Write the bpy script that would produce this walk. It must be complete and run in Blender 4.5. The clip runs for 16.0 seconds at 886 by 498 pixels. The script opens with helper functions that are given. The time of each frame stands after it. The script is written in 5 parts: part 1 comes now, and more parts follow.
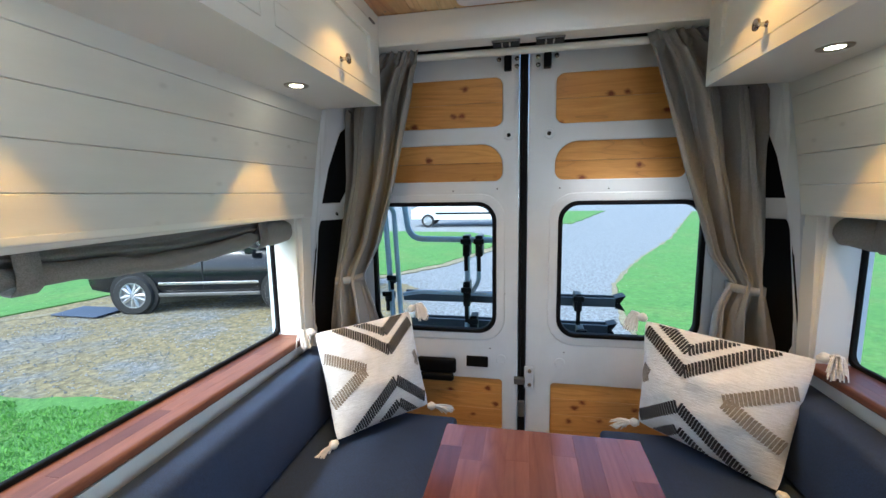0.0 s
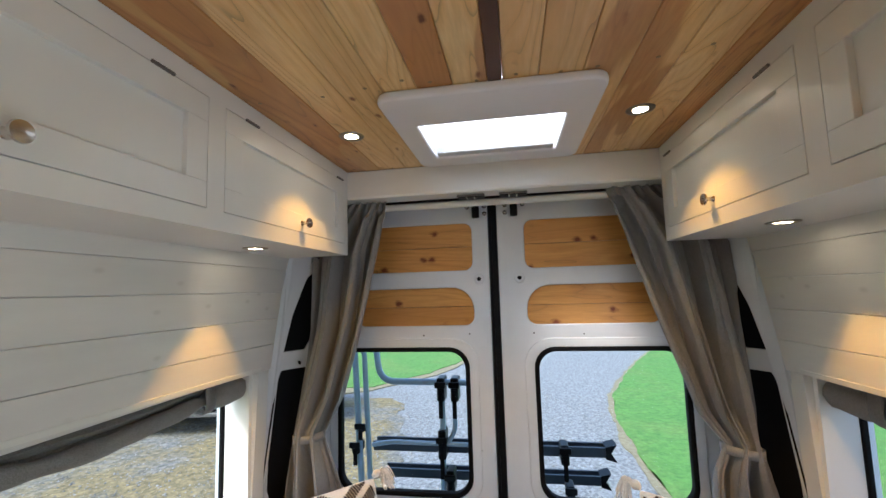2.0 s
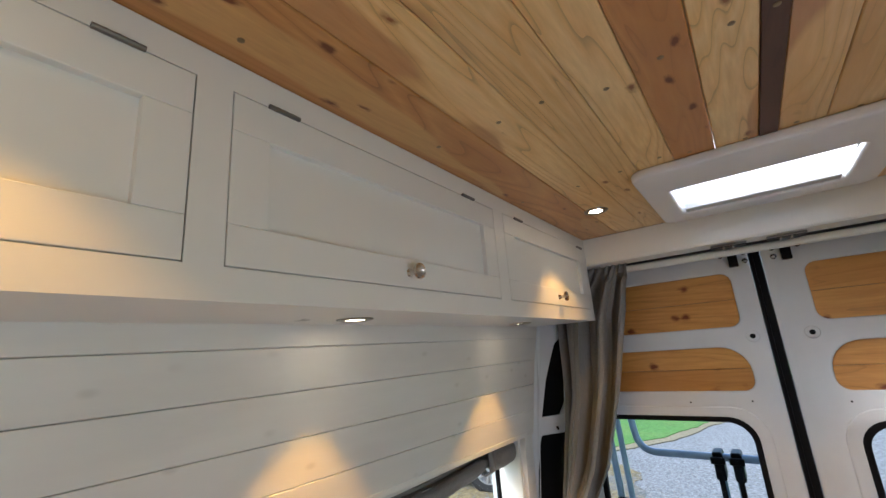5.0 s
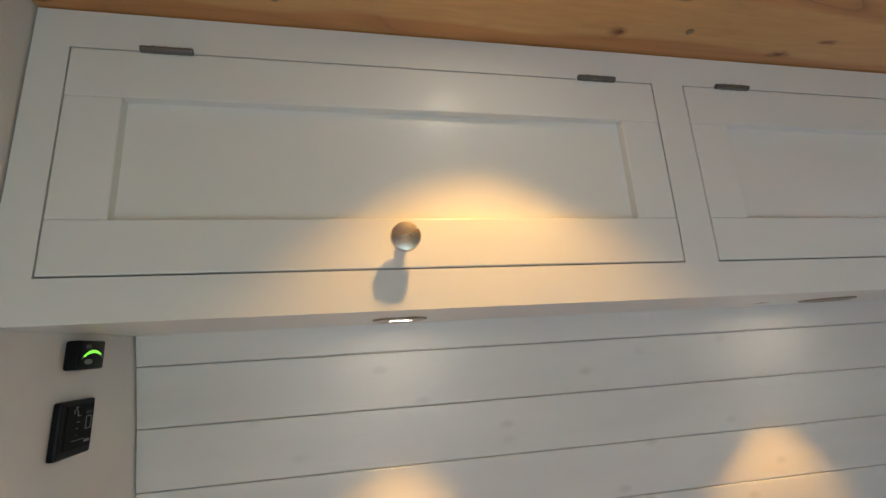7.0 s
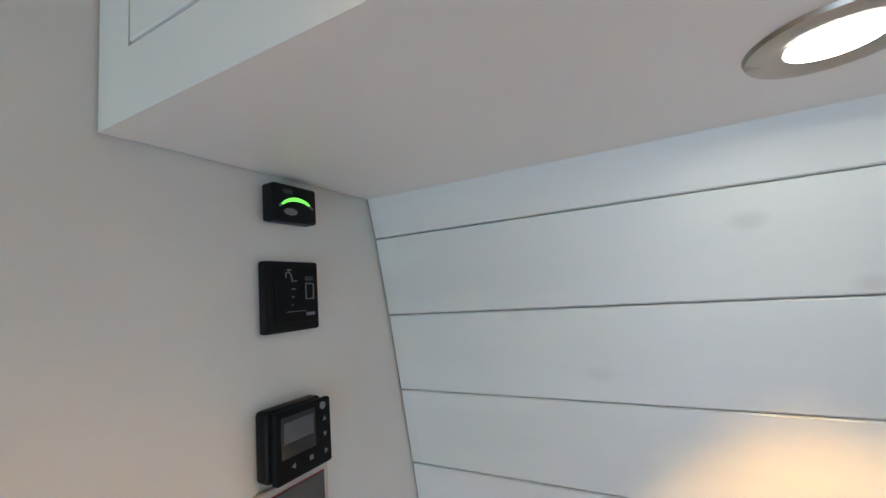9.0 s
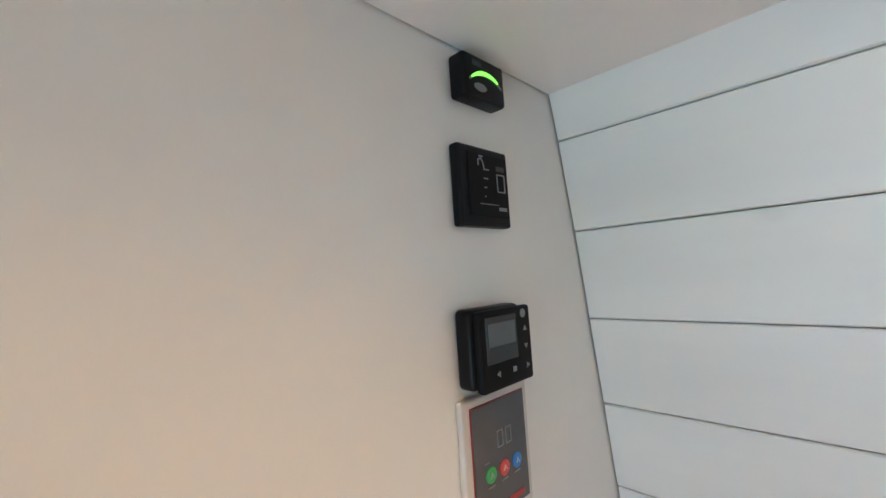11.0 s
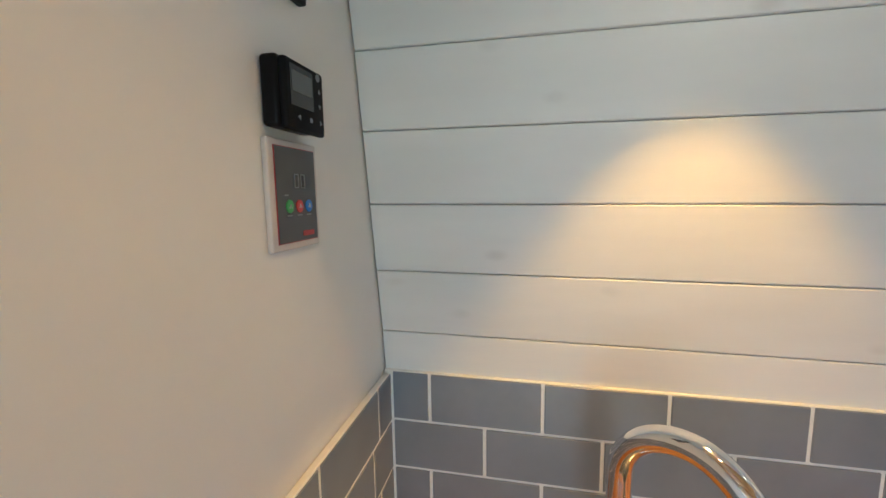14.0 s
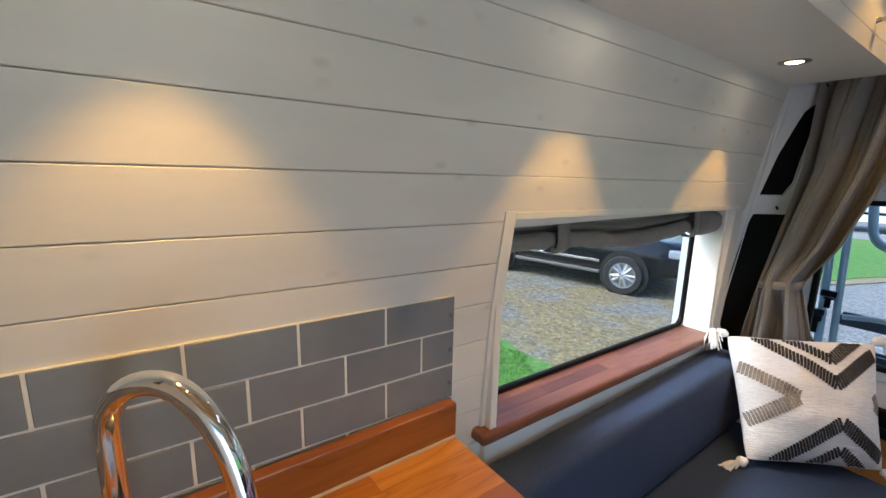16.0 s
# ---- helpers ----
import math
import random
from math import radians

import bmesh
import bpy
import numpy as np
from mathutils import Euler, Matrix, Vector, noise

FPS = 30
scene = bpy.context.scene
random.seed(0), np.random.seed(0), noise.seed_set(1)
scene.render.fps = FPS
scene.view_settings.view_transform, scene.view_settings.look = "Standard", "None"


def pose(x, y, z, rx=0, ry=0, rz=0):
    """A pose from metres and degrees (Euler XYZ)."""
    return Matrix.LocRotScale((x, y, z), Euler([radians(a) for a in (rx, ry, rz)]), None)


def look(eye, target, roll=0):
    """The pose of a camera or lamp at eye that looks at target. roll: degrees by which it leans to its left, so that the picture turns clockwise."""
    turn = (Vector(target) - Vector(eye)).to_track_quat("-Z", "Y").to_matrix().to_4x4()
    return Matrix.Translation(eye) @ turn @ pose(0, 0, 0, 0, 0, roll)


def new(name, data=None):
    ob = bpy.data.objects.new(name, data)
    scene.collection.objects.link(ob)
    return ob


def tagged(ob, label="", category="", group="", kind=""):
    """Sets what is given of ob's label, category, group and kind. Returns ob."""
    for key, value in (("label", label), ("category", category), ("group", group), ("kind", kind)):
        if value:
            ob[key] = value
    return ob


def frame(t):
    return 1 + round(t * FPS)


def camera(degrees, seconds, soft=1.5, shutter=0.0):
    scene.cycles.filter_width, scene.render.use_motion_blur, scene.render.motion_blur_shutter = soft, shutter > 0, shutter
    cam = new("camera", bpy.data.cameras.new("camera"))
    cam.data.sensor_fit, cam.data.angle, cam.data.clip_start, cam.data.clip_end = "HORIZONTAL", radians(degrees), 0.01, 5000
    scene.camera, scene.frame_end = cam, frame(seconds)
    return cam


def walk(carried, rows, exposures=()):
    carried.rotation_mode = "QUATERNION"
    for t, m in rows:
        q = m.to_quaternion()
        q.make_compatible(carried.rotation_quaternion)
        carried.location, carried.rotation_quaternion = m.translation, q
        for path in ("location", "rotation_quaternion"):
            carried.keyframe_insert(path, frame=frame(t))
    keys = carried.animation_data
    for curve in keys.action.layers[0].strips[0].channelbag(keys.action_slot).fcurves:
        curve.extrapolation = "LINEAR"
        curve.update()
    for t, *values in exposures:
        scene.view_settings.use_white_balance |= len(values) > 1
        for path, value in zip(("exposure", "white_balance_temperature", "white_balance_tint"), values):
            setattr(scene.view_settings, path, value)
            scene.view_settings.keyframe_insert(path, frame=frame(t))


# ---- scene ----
cam = camera(93.8, 16.0)
PATH = [
    (0, (-0.059, 0.03, 1.29), (-0.441, 1.973, 1.008), -1.0),
    (0.5, (-0.054, 0.155, 1.327), (-0.481, 2.099, 1.132), -1.9),
    (1, (-0.035, 0.17, 1.413), (-0.488, 2.115, 1.303), -2.7),
    (1.5, (-0.016, 0.146, 1.431), (-0.406, 2.106, 1.502), -2.2),
    (2, (0.008, 0.112, 1.462), (-0.318, 2.076, 1.656), -1.7),
    (2.5, (0.026, 0.09, 1.476), (-0.248, 2.048, 1.78), -1.3),
    (3, (0.033, 0.056, 1.489), (-0.248, 1.993, 1.9), -0.9),
    (3.2, (0.032, 0.043, 1.492), (-0.267, 1.972, 1.927), -0.9),
    (5.3, (-0.131, -0.068, 1.533), (-1.449, 1.356, 2.019), -4.8),
    (5.5, (-0.141, -0.084, 1.543), (-1.579, 1.217, 2.031), -5.0),
    (6, (-0.15, -0.135, 1.561), (-1.827, 0.831, 2.067), -5.1),
    (6.5, (-0.169, -0.188, 1.561), (-1.99, 0.465, 2.067), -4.5),
    (7, (-0.174, -0.215, 1.559), (-2.089, 0.153, 2.005), -3.4),
    (7.5, (-0.194, -0.23, 1.535), (-2.158, -0.127, 1.901), -2.8),
    (8, (-0.268, -0.258, 1.505), (-2.239, -0.419, 1.799), -3.2),
    (8.5, (-0.369, -0.262, 1.488), (-2.291, -0.764, 1.714), -4.0),
    (9, (-0.460, -0.252, 1.492), (-2.218, -1.183, 1.695), -4.0),
    (9.5, (-0.466, -0.302, 1.49), (-2.049, -1.507, 1.698), -4.2),
    (9.7, (-0.468, -0.312, 1.484), (-1.964, -1.621, 1.701), -4.4),
    (11.8, (-0.479, -0.343, 1.398), (-1.822, -1.825, 1.444), -3.5),
    (12, (-0.488, -0.325, 1.385), (-1.764, -1.866, 1.398), -4.4),
    (12.5, (-0.481, -0.31, 1.366), (-1.831, -1.785, 1.301), -4.3),
    (13, (-0.447, -0.292, 1.348), (-1.992, -1.555, 1.217), -3.5),
    (13.5, (-0.418, -0.322, 1.328), (-2.233, -1.139, 1.134), -2.4),
    (14, (-0.393, -0.337, 1.317), (-2.337, -0.732, 1.061), -0.9),
    (14.5, (-0.376, -0.271, 1.305), (-2.354, -0.256, 1.006), 0.6),
    (15, (-0.358, -0.21, 1.292), (-2.287, 0.218, 0.979), 1.4),
    (15.5, (-0.336, -0.207, 1.3), (-2.128, 0.607, 0.946), 1.6),
    (16, (-0.306, -0.194, 1.307), (-1.899, 0.955, 0.931), 1.3),
]

EXPOSURES = [(0.0, 1.70, 5550, 6), (1.5, 1.60, 5850, 10), (3.2, 1.66, 6020, 13), (5.5, 1.42, 6000, 13.5), (7.0, 1.40, 5780, 14), (8.0, 1.34, 5350, 12.5), (9.0, 1.86, 5000, 12), (9.6, 2.1, 5120, 13),
             (10.5, 2.18, 5200, 13), (12.5, 2.14, 5280, 11), (13.3, 1.82, 5350, 10), (14.5, 1.72, 5420, 9.5), (15.5, 1.45, 5480, 10), (16.0, 1.34, 5800, 11.5)]
walk(cam, [(t, look(eye, target, roll)) for t, eye, target, roll in PATH], EXPOSURES)

# ---------------------------------------------------------------- daylight
world = bpy.data.worlds.new("overcast_sky")
scene.world = world
world.use_nodes = True
wn, wl = world.node_tree.nodes, world.node_tree.links
sky = wn.new("ShaderNodeTexSky")
sky.sky_type, sky.sun_disc = "NISHITA", False
sky.sun_elevation, sky.sun_rotation = radians(48), radians(215)
sky.air_density, sky.dust_density = 1.0, 3.0
wn["Background"].inputs["Strength"].default_value = SKY = 0.14
wl.new(sky.outputs["Color"], wn["Background"].inputs["Color"])
sun = new("sun", bpy.data.lights.new("sun", "SUN"))
sun.data.energy, sun.data.angle, sun.data.color = 1.3, radians(14), (1.0, 0.96, 0.9)
sun.matrix_world = look((0, 0, 0), (0.38, 0.55, -0.74))

# sky light through the open side doorway and the roof hatch
for nm, eye, aim, w, h, watts in (("doorway_sky_light", (0.945, -0.09, 0.88), (0, -0.09, 1.3), 0.8, 1.15, 1.8), ("hatch_sky_light", (-0.03, 1.2, 2.12), (-0.03, 1.2, 0), 0.36, 0.4, 1.3)):
    la = new(nm, bpy.data.lights.new(nm, "AREA"))
    la.data.shape, la.data.size, la.data.size_y, la.data.energy, la.data.color = "RECTANGLE", w, h, watts, (0.90, 0.96, 1.0)
    la.matrix_world = look(eye, aim)

CABINET_SPOT, CEILING_SPOT = 4.7, 3.0      # watts of the recessed lamps
WARM = (1.0, 0.495, 0.09)

# ---------------------------------------------------------------- materials


def material(name, rough=0.5, metal=0.0, colour=(0.5, 0.5, 0.5)):
    m = bpy.data.materials.new(name)
    m.use_nodes = True
    b = m.node_tree.nodes["Principled BSDF"]
    b.inputs["Base Color"].default_value = (*colour, 1)
    b.inputs["Roughness"].default_value = rough
    b.inputs["Metallic"].default_value = metal
    return m, m.node_tree.nodes, m.node_tree.links, b


def mapped(n, l, scale, object_space=True):
    tc, mp = n.new("ShaderNodeTexCoord"), n.new("ShaderNodeMapping")
    mp.inputs["Scale"].default_value = scale
    if object_space:
        l.new(tc.outputs["Object"], mp.inputs["Vector"])
    else:
        g = n.new("ShaderNodeNewGeometry")
        l.new(g.outputs["Position"], mp.inputs["Vector"])
    return mp.outputs["Vector"]


def noise_tex(n, l, vec, scale, detail=4.0, rough=0.55, distort=0.0):
    t = n.new("ShaderNodeTexNoise")
    t.inputs["Scale"].default_value, t.inputs["Detail"].default_value = scale, detail
    t.inputs["Roughness"].default_value, t.inputs["Distortion"].default_value = rough, distort
    l.new(vec, t.inputs["Vector"])
    return t.outputs["Fac"]


def ramp(n, l, fac, stops):
    r = n.new("ShaderNodeValToRGB")
    e = r.color_ramp.elements
    while len(e) < len(stops):
        e.new(0.5)
    for k, (p, c) in zip(e, stops):
        k.position, k.color = p, (*c, 1)
    l.new(fac, r.inputs["Fac"])
    return r.outputs["Color"]


def mix(n, l, kind, fac, a, b):
    x = n.new("ShaderNodeMix")
    x.data_type, x.blend_type = "RGBA", kind
    for sock, v in ((x.inputs["Factor"], fac), (x.inputs["A"], a), (x.inputs["B"], b)):
        if isinstance(v, (int, float)):
            sock.default_value = v
        elif isinstance(v, tuple):
            sock.default_value = (*v, 1)
        else:
            l.new(v, sock)
    return x.outputs["Result"]


def maths(n, l, op, a, b=0.0):
    x = n.new("ShaderNodeMath")
    x.operation = op
    for sock, v in zip(x.inputs, (a, b)):
        if isinstance(v, (int, float)):
            sock.default_value = v
        else:
            l.new(v, sock)
    return x.outputs[0]


def bump(n, l, b, height, strength=0.2, dist=0.002):
    x = n.new("ShaderNodeBump")
    x.inputs["Strength"].default_value, x.inputs["Distance"].default_value = strength, dist
    l.new(height, x.inputs["Height"])
    l.new(x.outputs["Normal"], b.inputs["Normal"])


def painted(name, colour, rough=0.4, dirt=0.06, grain=(3, 3, 3), relief=0.05, stain=None, world_space=True):
    m, n, l, b = material(name, rough)
    v = mapped(n, l, grain, not world_space)
    big = noise_tex(n, l, v, 1.6, 5)
    fine = noise_tex(n, l, v, 60, 3)
    dark = tuple(c * (1 - dirt * 2.2) for c in colour)
    col = ramp(n, l, big, [(0.3, dark), (0.62, colour)])
    if stain:
        vv = n.new("ShaderNodeTexVoronoi")
        vv.inputs["Scale"].default_value = 1.0
        gp = n.new("ShaderNodeNewGeometry")
        vv.voronoi_dimensions = "2D"
        sv = flat(n, l, gp.outputs["Position"], "yz", (6.5, 12.3))
        l.new(sv, vv.inputs["Vector"])
        spot = ramp(n, l, vv.outputs["Distance"], [(0.03, (1, 1, 1)), (0.10, (0, 0, 0))])
        some = ramp(n, l, noise_tex(n, l, sv, 0.35, 1), [(0.50, (0, 0, 0)), (0.54, (1, 1, 1))])
        f = maths(n, l, "MULTIPLY", mix(n, l, "MULTIPLY", 1.0, spot, some), 0.35)
        col = mix(n, l, "MIX", f, col, stain)
    l.new(col, b.inputs["Base Color"])
    bump(n, l, b, fine, relief, 0.001)
    rr = n.new("ShaderNodeMapRange")
    rr.inputs["To Min"].default_value, rr.inputs["To Max"].default_value = rough - 0.07, rough + 0.1
    l.new(big, rr.inputs["Value"])
    l.new(rr.outputs[0], b.inputs["Roughness"])
    return m


def flat(n, l, vec, axes, scale):
    """Two of a vector's axes as a plane's coordinates."""
    sp, cb = n.new("ShaderNodeSeparateXYZ"), n.new("ShaderNodeCombineXYZ")
    l.new(vec, sp.inputs[0])
    for k, a, f in zip("XY", axes.upper(), scale):
        l.new(maths(n, l, "MULTIPLY", sp.outputs[a], f), cb.inputs[k])
    return cb.outputs[0]


def wood(name, light, mid, dark, along="y", rough=0.35, knots=0.0, contrast=1.0, vary=0.5, knot_scale=1.0, coat=0.0, rare=0.42, knot_size=1.0, heartwood=None):
    """Boards of sawn wood, the grain along one axis; each board its own shade."""
    m, n, l, b = material(name, rough)
    tc, gm, oi = n.new("ShaderNodeTexCoord"), n.new("ShaderNodeNewGeometry"), n.new("ShaderNodeObjectInfo")
    rnd = maths(n, l, "FRACT", maths(n, l, "ADD", gm.outputs["Random Per Island"], oi.outputs["Random"]))
    off = n.new("ShaderNodeVectorMath")
    off.operation = "ADD"
    comb = n.new("ShaderNodeCombineXYZ")
    for k, f in (("X", 37.0), ("Y", 53.0), ("Z", 71.0)):
        l.new(maths(n, l, "MULTIPLY", rnd, f), comb.inputs[k])
    l.new(gm.outputs["Position"], off.inputs[0])
    l.new(comb.outputs[0], off.inputs[1])
    mp = n.new("ShaderNodeMapping")
    mp.inputs["Scale"].default_value = {"y": (1, 0.10, 1), "x": (0.10, 1, 1), "z": (1, 1, 0.10)}[along]
    l.new(off.outputs[0], mp.inputs["Vector"])
    v = mp.outputs["Vector"]
    flow = noise_tex(n, l, v, 9, 2, 0.5, 0.6)
    rings = maths(n, l, "FRACT", maths(n, l, "MULTIPLY", flow, 9.0 + 5.0 * (contrast > 1.2)))
    fibre = noise_tex(n, l, v, 170, 3)
    tone = ramp(n, l, rings, [(0.0, mid), (0.55, light), (0.9, mid), (1.0, tuple(0.5 * c for c in mid))])
    col = mix(n, l, "MIX", min(1.0, 0.55 * contrast), light, tone)
    col = mix(n, l, "MULTIPLY", 0.5, col, ramp(n, l, fibre, [(0.3, (0.72, 0.66, 0.6)), (0.7, (1, 1, 1))]))
    heart = ramp(n, l, noise_tex(n, l, v, 5, 2), [(0.5, (0, 0, 0)), (0.6, (1, 1, 1))])
    col = mix(n, l, "MIX", maths(n, l, "MULTIPLY", heart, 0.5 * contrast), col, mid)
    if heartwood:
        # long tongues of heartwood with a crisp, wavy border
        stretch = n.new("ShaderNodeMapping")
        stretch.inputs["Scale"].default_value = (1, 0.16, 1)
        l.new(off.outputs[0], stretch.inputs["Vector"])
        tongue = ramp(n, l, noise_tex(n, l, stretch.outputs["Vector"], 6.5, 2.5, 0.45, 0.3), [(0.555, (0, 0, 0)), (0.572, (1, 1, 1))])
        col = mix(n, l, "MIX", maths(n, l, "MULTIPLY", tongue, 0.75), col, mix(n, l, "MULTIPLY", 0.5, heartwood, ramp(n, l, fibre, [(0.3, (0.72, 0.66, 0.6)), (0.7, (1, 1, 1))])))
    tint = ramp(n, l, rnd, [(0.0, (0.56, 0.45, 0.38)), (0.3, (0.82, 0.74, 0.66)), (0.6, (1.0, 1.0, 1.0)), (1.0, (1.1, 1.14, 1.16))])
    col = mix(n, l, "MULTIPLY", vary, col, tint)
    if knots:
        vo = n.new("ShaderNodeTexVoronoi")
        vo.voronoi_dimensions = "2D"
        k = knot_scale
        axes, sc = {"y": ("xy", (11 * k, 5 * k)), "x": ("xz", (11 * k, 15 * k)), "z": ("xz", (9 * k, 4 * k))}[along]
        kv = flat(n, l, off.outputs[0], axes, sc)
        l.new(kv, vo.inputs["Vector"])
        some = ramp(n, l, noise_tex(n, l, kv, 0.9, 1), [(rare, (0, 0, 0)), (rare + 0.05, (1, 1, 1))])
        vo.inputs["Scale"].default_value = 1.0
        ragged = maths(n, l, "SUBTRACT", noise_tex(n, l, kv, 4.0, 3, 0.6), 0.5)
        wob = maths(n, l, "ADD", vo.outputs["Distance"], maths(n, l, "ADD", maths(n, l, "MULTIPLY", maths(n, l, "SUBTRACT", fibre, 0.5), 0.06), maths(n, l, "MULTIPLY", ragged, 0.28)))
        spot = ramp(n, l, wob, [(0.025 * knot_size, (1, 1, 1)), (0.06 * knot_size, (0.5, 0.5, 0.5)), (0.11 * knot_size, (0, 0, 0))])
        col = mix(n, l, "MIX", maths(n, l, "MULTIPLY", maths(n, l, "MULTIPLY", spot, some), knots), col, tuple(c * f for c, f in zip(dark, (0.50, 0.36, 0.30))))
    l.new(col, b.inputs["Base Color"])
    bump(n, l, b, maths(n, l, "ADD", fibre, rings), 0.08, 0.001)
    b.inputs["Coat Weight"].default_value = coat
    b.inputs["Coat Roughness"].default_value = 0.2
    return m


def cloth(name, c1, c2, weave=900, relief=0.4, rough=0.9, sheen=0.12, rib=0):
    m, n, l, b = material(name, rough)
    tc = n.new("ShaderNodeTexCoord")
    big = noise_tex(n, l, tc.outputs["Object"], 7, 4)
    w1 = noise_tex(n, l, mapped(n, l, (weave, weave * 0.35, weave)), 1.0, 2)
    w2 = noise_tex(n, l, mapped(n, l, (weave * 0.35, weave, weave * 0.4)), 1.0, 2)
    both = maths(n, l, "ADD", w1, w2)
    half = maths(n, l, "MULTIPLY", both, 0.5)
    if rib:
        # thick weft yarns lying side by side
        rows = noise_tex(n, l, mapped(n, l, (rib * 0.12, rib * 0.12, rib)), 1.0, 2)
        both = maths(n, l, "ADD", both, maths(n, l, "MULTIPLY", rows, 2.5))
        half = maths(n, l, "ADD", maths(n, l, "MULTIPLY", half, 0.4), maths(n, l, "MULTIPLY", rows, 0.6))
    col = ramp(n, l, half, [(0.38, c2), (0.6, c1)])
    col = mix(n, l, "MULTIPLY", 0.4, col, ramp(n, l, big, [(0.3, (0.72, 0.72, 0.72)), (0.7, (1, 1, 1))]))
    l.new(col, b.inputs["Base Color"])
    b.inputs["Sheen Weight"].default_value = sheen
    bump(n, l, b, both, relief, 0.001)
    return m


def plain(name, colour, rough=0.5, metal=0.0, speck=0.12, scale=40):
    m, n, l, b = material(name, rough, metal)
    f = noise_tex(n, l, mapped(n, l, (1, 1, 1)), scale, 4)
    l.new(ramp(n, l, f, [(0.3, tuple(c * (1 - speck) for c in colour)), (0.7, colour)]), b.inputs["Base Color"])
    rr = n.new("ShaderNodeMapRange")
    rr.inputs["To Min"].default_value, rr.inputs["To Max"].default_value = max(0.02, rough - 0.05), rough + 0.08
    l.new(f, rr.inputs["Value"])
    l.new(rr.outputs[0], b.inputs["Roughness"])
    return m


def glowing(name, colour, strength):
    m, n, l, b = material(name, 0.4, 0, colour)
    b.inputs["Emission Color"].default_value = (*colour, 1)
    b.inputs["Emission Strength"].default_value = strength
    return m


def glass(name, rough=0.0, tint=(1, 1, 1)):
    m, n, l, b = material(name, rough, 0, tint)
    b.inputs["Transmission Weight"].default_value = 1.0
    b.inputs["IOR"].default_value = 1.04 if rough == 0 else 1.3
    return m


WHITE_WOOD = painted("white_stained_planks", (0.77, 0.76, 0.73), 0.38, 0.05, (3, 1.2, 6), 0.06, (0.46, 0.44, 0.40))
WHITE_PAINT = painted("white_satin_paint", (0.80, 0.80, 0.76), 0.30, 0.02, (3, 2, 3), 0.03)
WALL_PAINT = painted("off_white_partition_paint", (0.78, 0.765, 0.74), 0.42, 0.03, (3, 3, 3), 0.04)
STEEL_WHITE = painted("white_vehicle_paint", (0.72, 0.75, 0.78), 0.16, 0.03, (4, 4, 4), 0.02)
PLASTIC_WHITE = painted("white_plastic", (0.82, 0.82, 0.83), 0.35, 0.02)
CEILING_PINE = wood("oiled_pine_ceiling", (0.86, 0.61, 0.28), (0.76, 0.46, 0.17), (0.54, 0.26, 0.075), "y", 0.34, 1.0, 1.3, 0.4, 1.2, 0.2, 0.55, 1.0, (0.50, 0.235, 0.085))
HEART_PINE = wood("oiled_pine_heartwood", (0.66, 0.35, 0.115), (0.50, 0.23, 0.065), (0.32, 0.13, 0.04), "y", 0.34, 1.0, 1.3, 0.3, 1.35, 0.2, 0.5, 1.0, (0.72, 0.45, 0.17))
DOOR_PINE = wood("varnished_pine_panel", (0.72, 0.37, 0.105), (0.57, 0.25, 0.058), (0.36, 0.10, 0.03), "x", 0.28, 1.0, 0.9, 0.3, 0.6, 0.3, 0.45, 1.25)
SILL_WOOD = wood("varnished_acacia_sill", (0.20, 0.078, 0.040), (0.115, 0.040, 0.021), (0.07, 0.022, 0.012), "y", 0.45, 0.0, 0.7, 0.9, 1, 0.0)
TABLE_WOOD = wood("polished_acacia_table", (0.27, 0.092, 0.058), (0.15, 0.045, 0.032), (0.08, 0.024, 0.02), "y", 0.17, 0.0, 0.7, 1.0, 1, 0.4)
COUNTER_WOOD = wood("oiled_iroko_worktop", (0.62, 0.29, 0.065), (0.44, 0.17, 0.034), (0.26, 0.085, 0.02), "y", 0.28, 0.0, 1.0, 0.9, 1, 0.3)
UPSTAND_WOOD = wood("dark_iroko_upstand", (0.36, 0.135, 0.034), (0.25, 0.085, 0.02), (0.15, 0.05, 0.014), "y", 0.28, 0.0, 1.0, 0.4, 1, 0.3)
RIDGE_WOOD = wood("dark_walnut_strip", (0.12, 0.05, 0.025), (0.08, 0.03, 0.015), (0.05, 0.02, 0.01), "y", 0.4)
FLOOR_WOOD = wood("brown_floor_boards", (0.3, 0.19, 0.1), (0.22, 0.13, 0.07), (0.15, 0.09, 0.05), "y", 0.5)
# the blue of reflected sky is mixed into the charcoal itself
CHARCOAL = cloth("sky_blued_charcoal_cloth", (0.028, 0.057, 0.130), (0.008, 0.017, 0.042), 900, 0.5, 0.8, 0.03)
LINEN = cloth("grey_beige_linen", (0.31, 0.30, 0.285), (0.19, 0.183, 0.172), 700, 0.3)
CREAM = cloth("cream_woven_wool", (0.90, 0.885, 0.86), (0.77, 0.75, 0.715), 260, 0.9, 0.9, 0.1, 300)
BLACK_WOOL = cloth("black_woven_wool", (0.035, 0.032, 0.036), (0.015, 0.014, 0.016), 300, 0.8)
BEIGE_WOOL = cloth("beige_woven_wool", (0.36, 0.31, 0.25), (0.22, 0.18, 0.14), 300, 0.8)
TILE = plain("blue_grey_tile", (0.20, 0.225, 0.265), 0.32, 0, 0.16, 14)
GROUT = plain("white_grout", (0.84, 0.83, 0.80), 0.8)
CHROME = plain("polished_chrome", (0.86, 0.86, 0.87), 0.06, 1.0, 0.03)
NICKEL = plain("brushed_nickel", (0.62, 0.59, 0.55), 0.24, 1.0, 0.1)
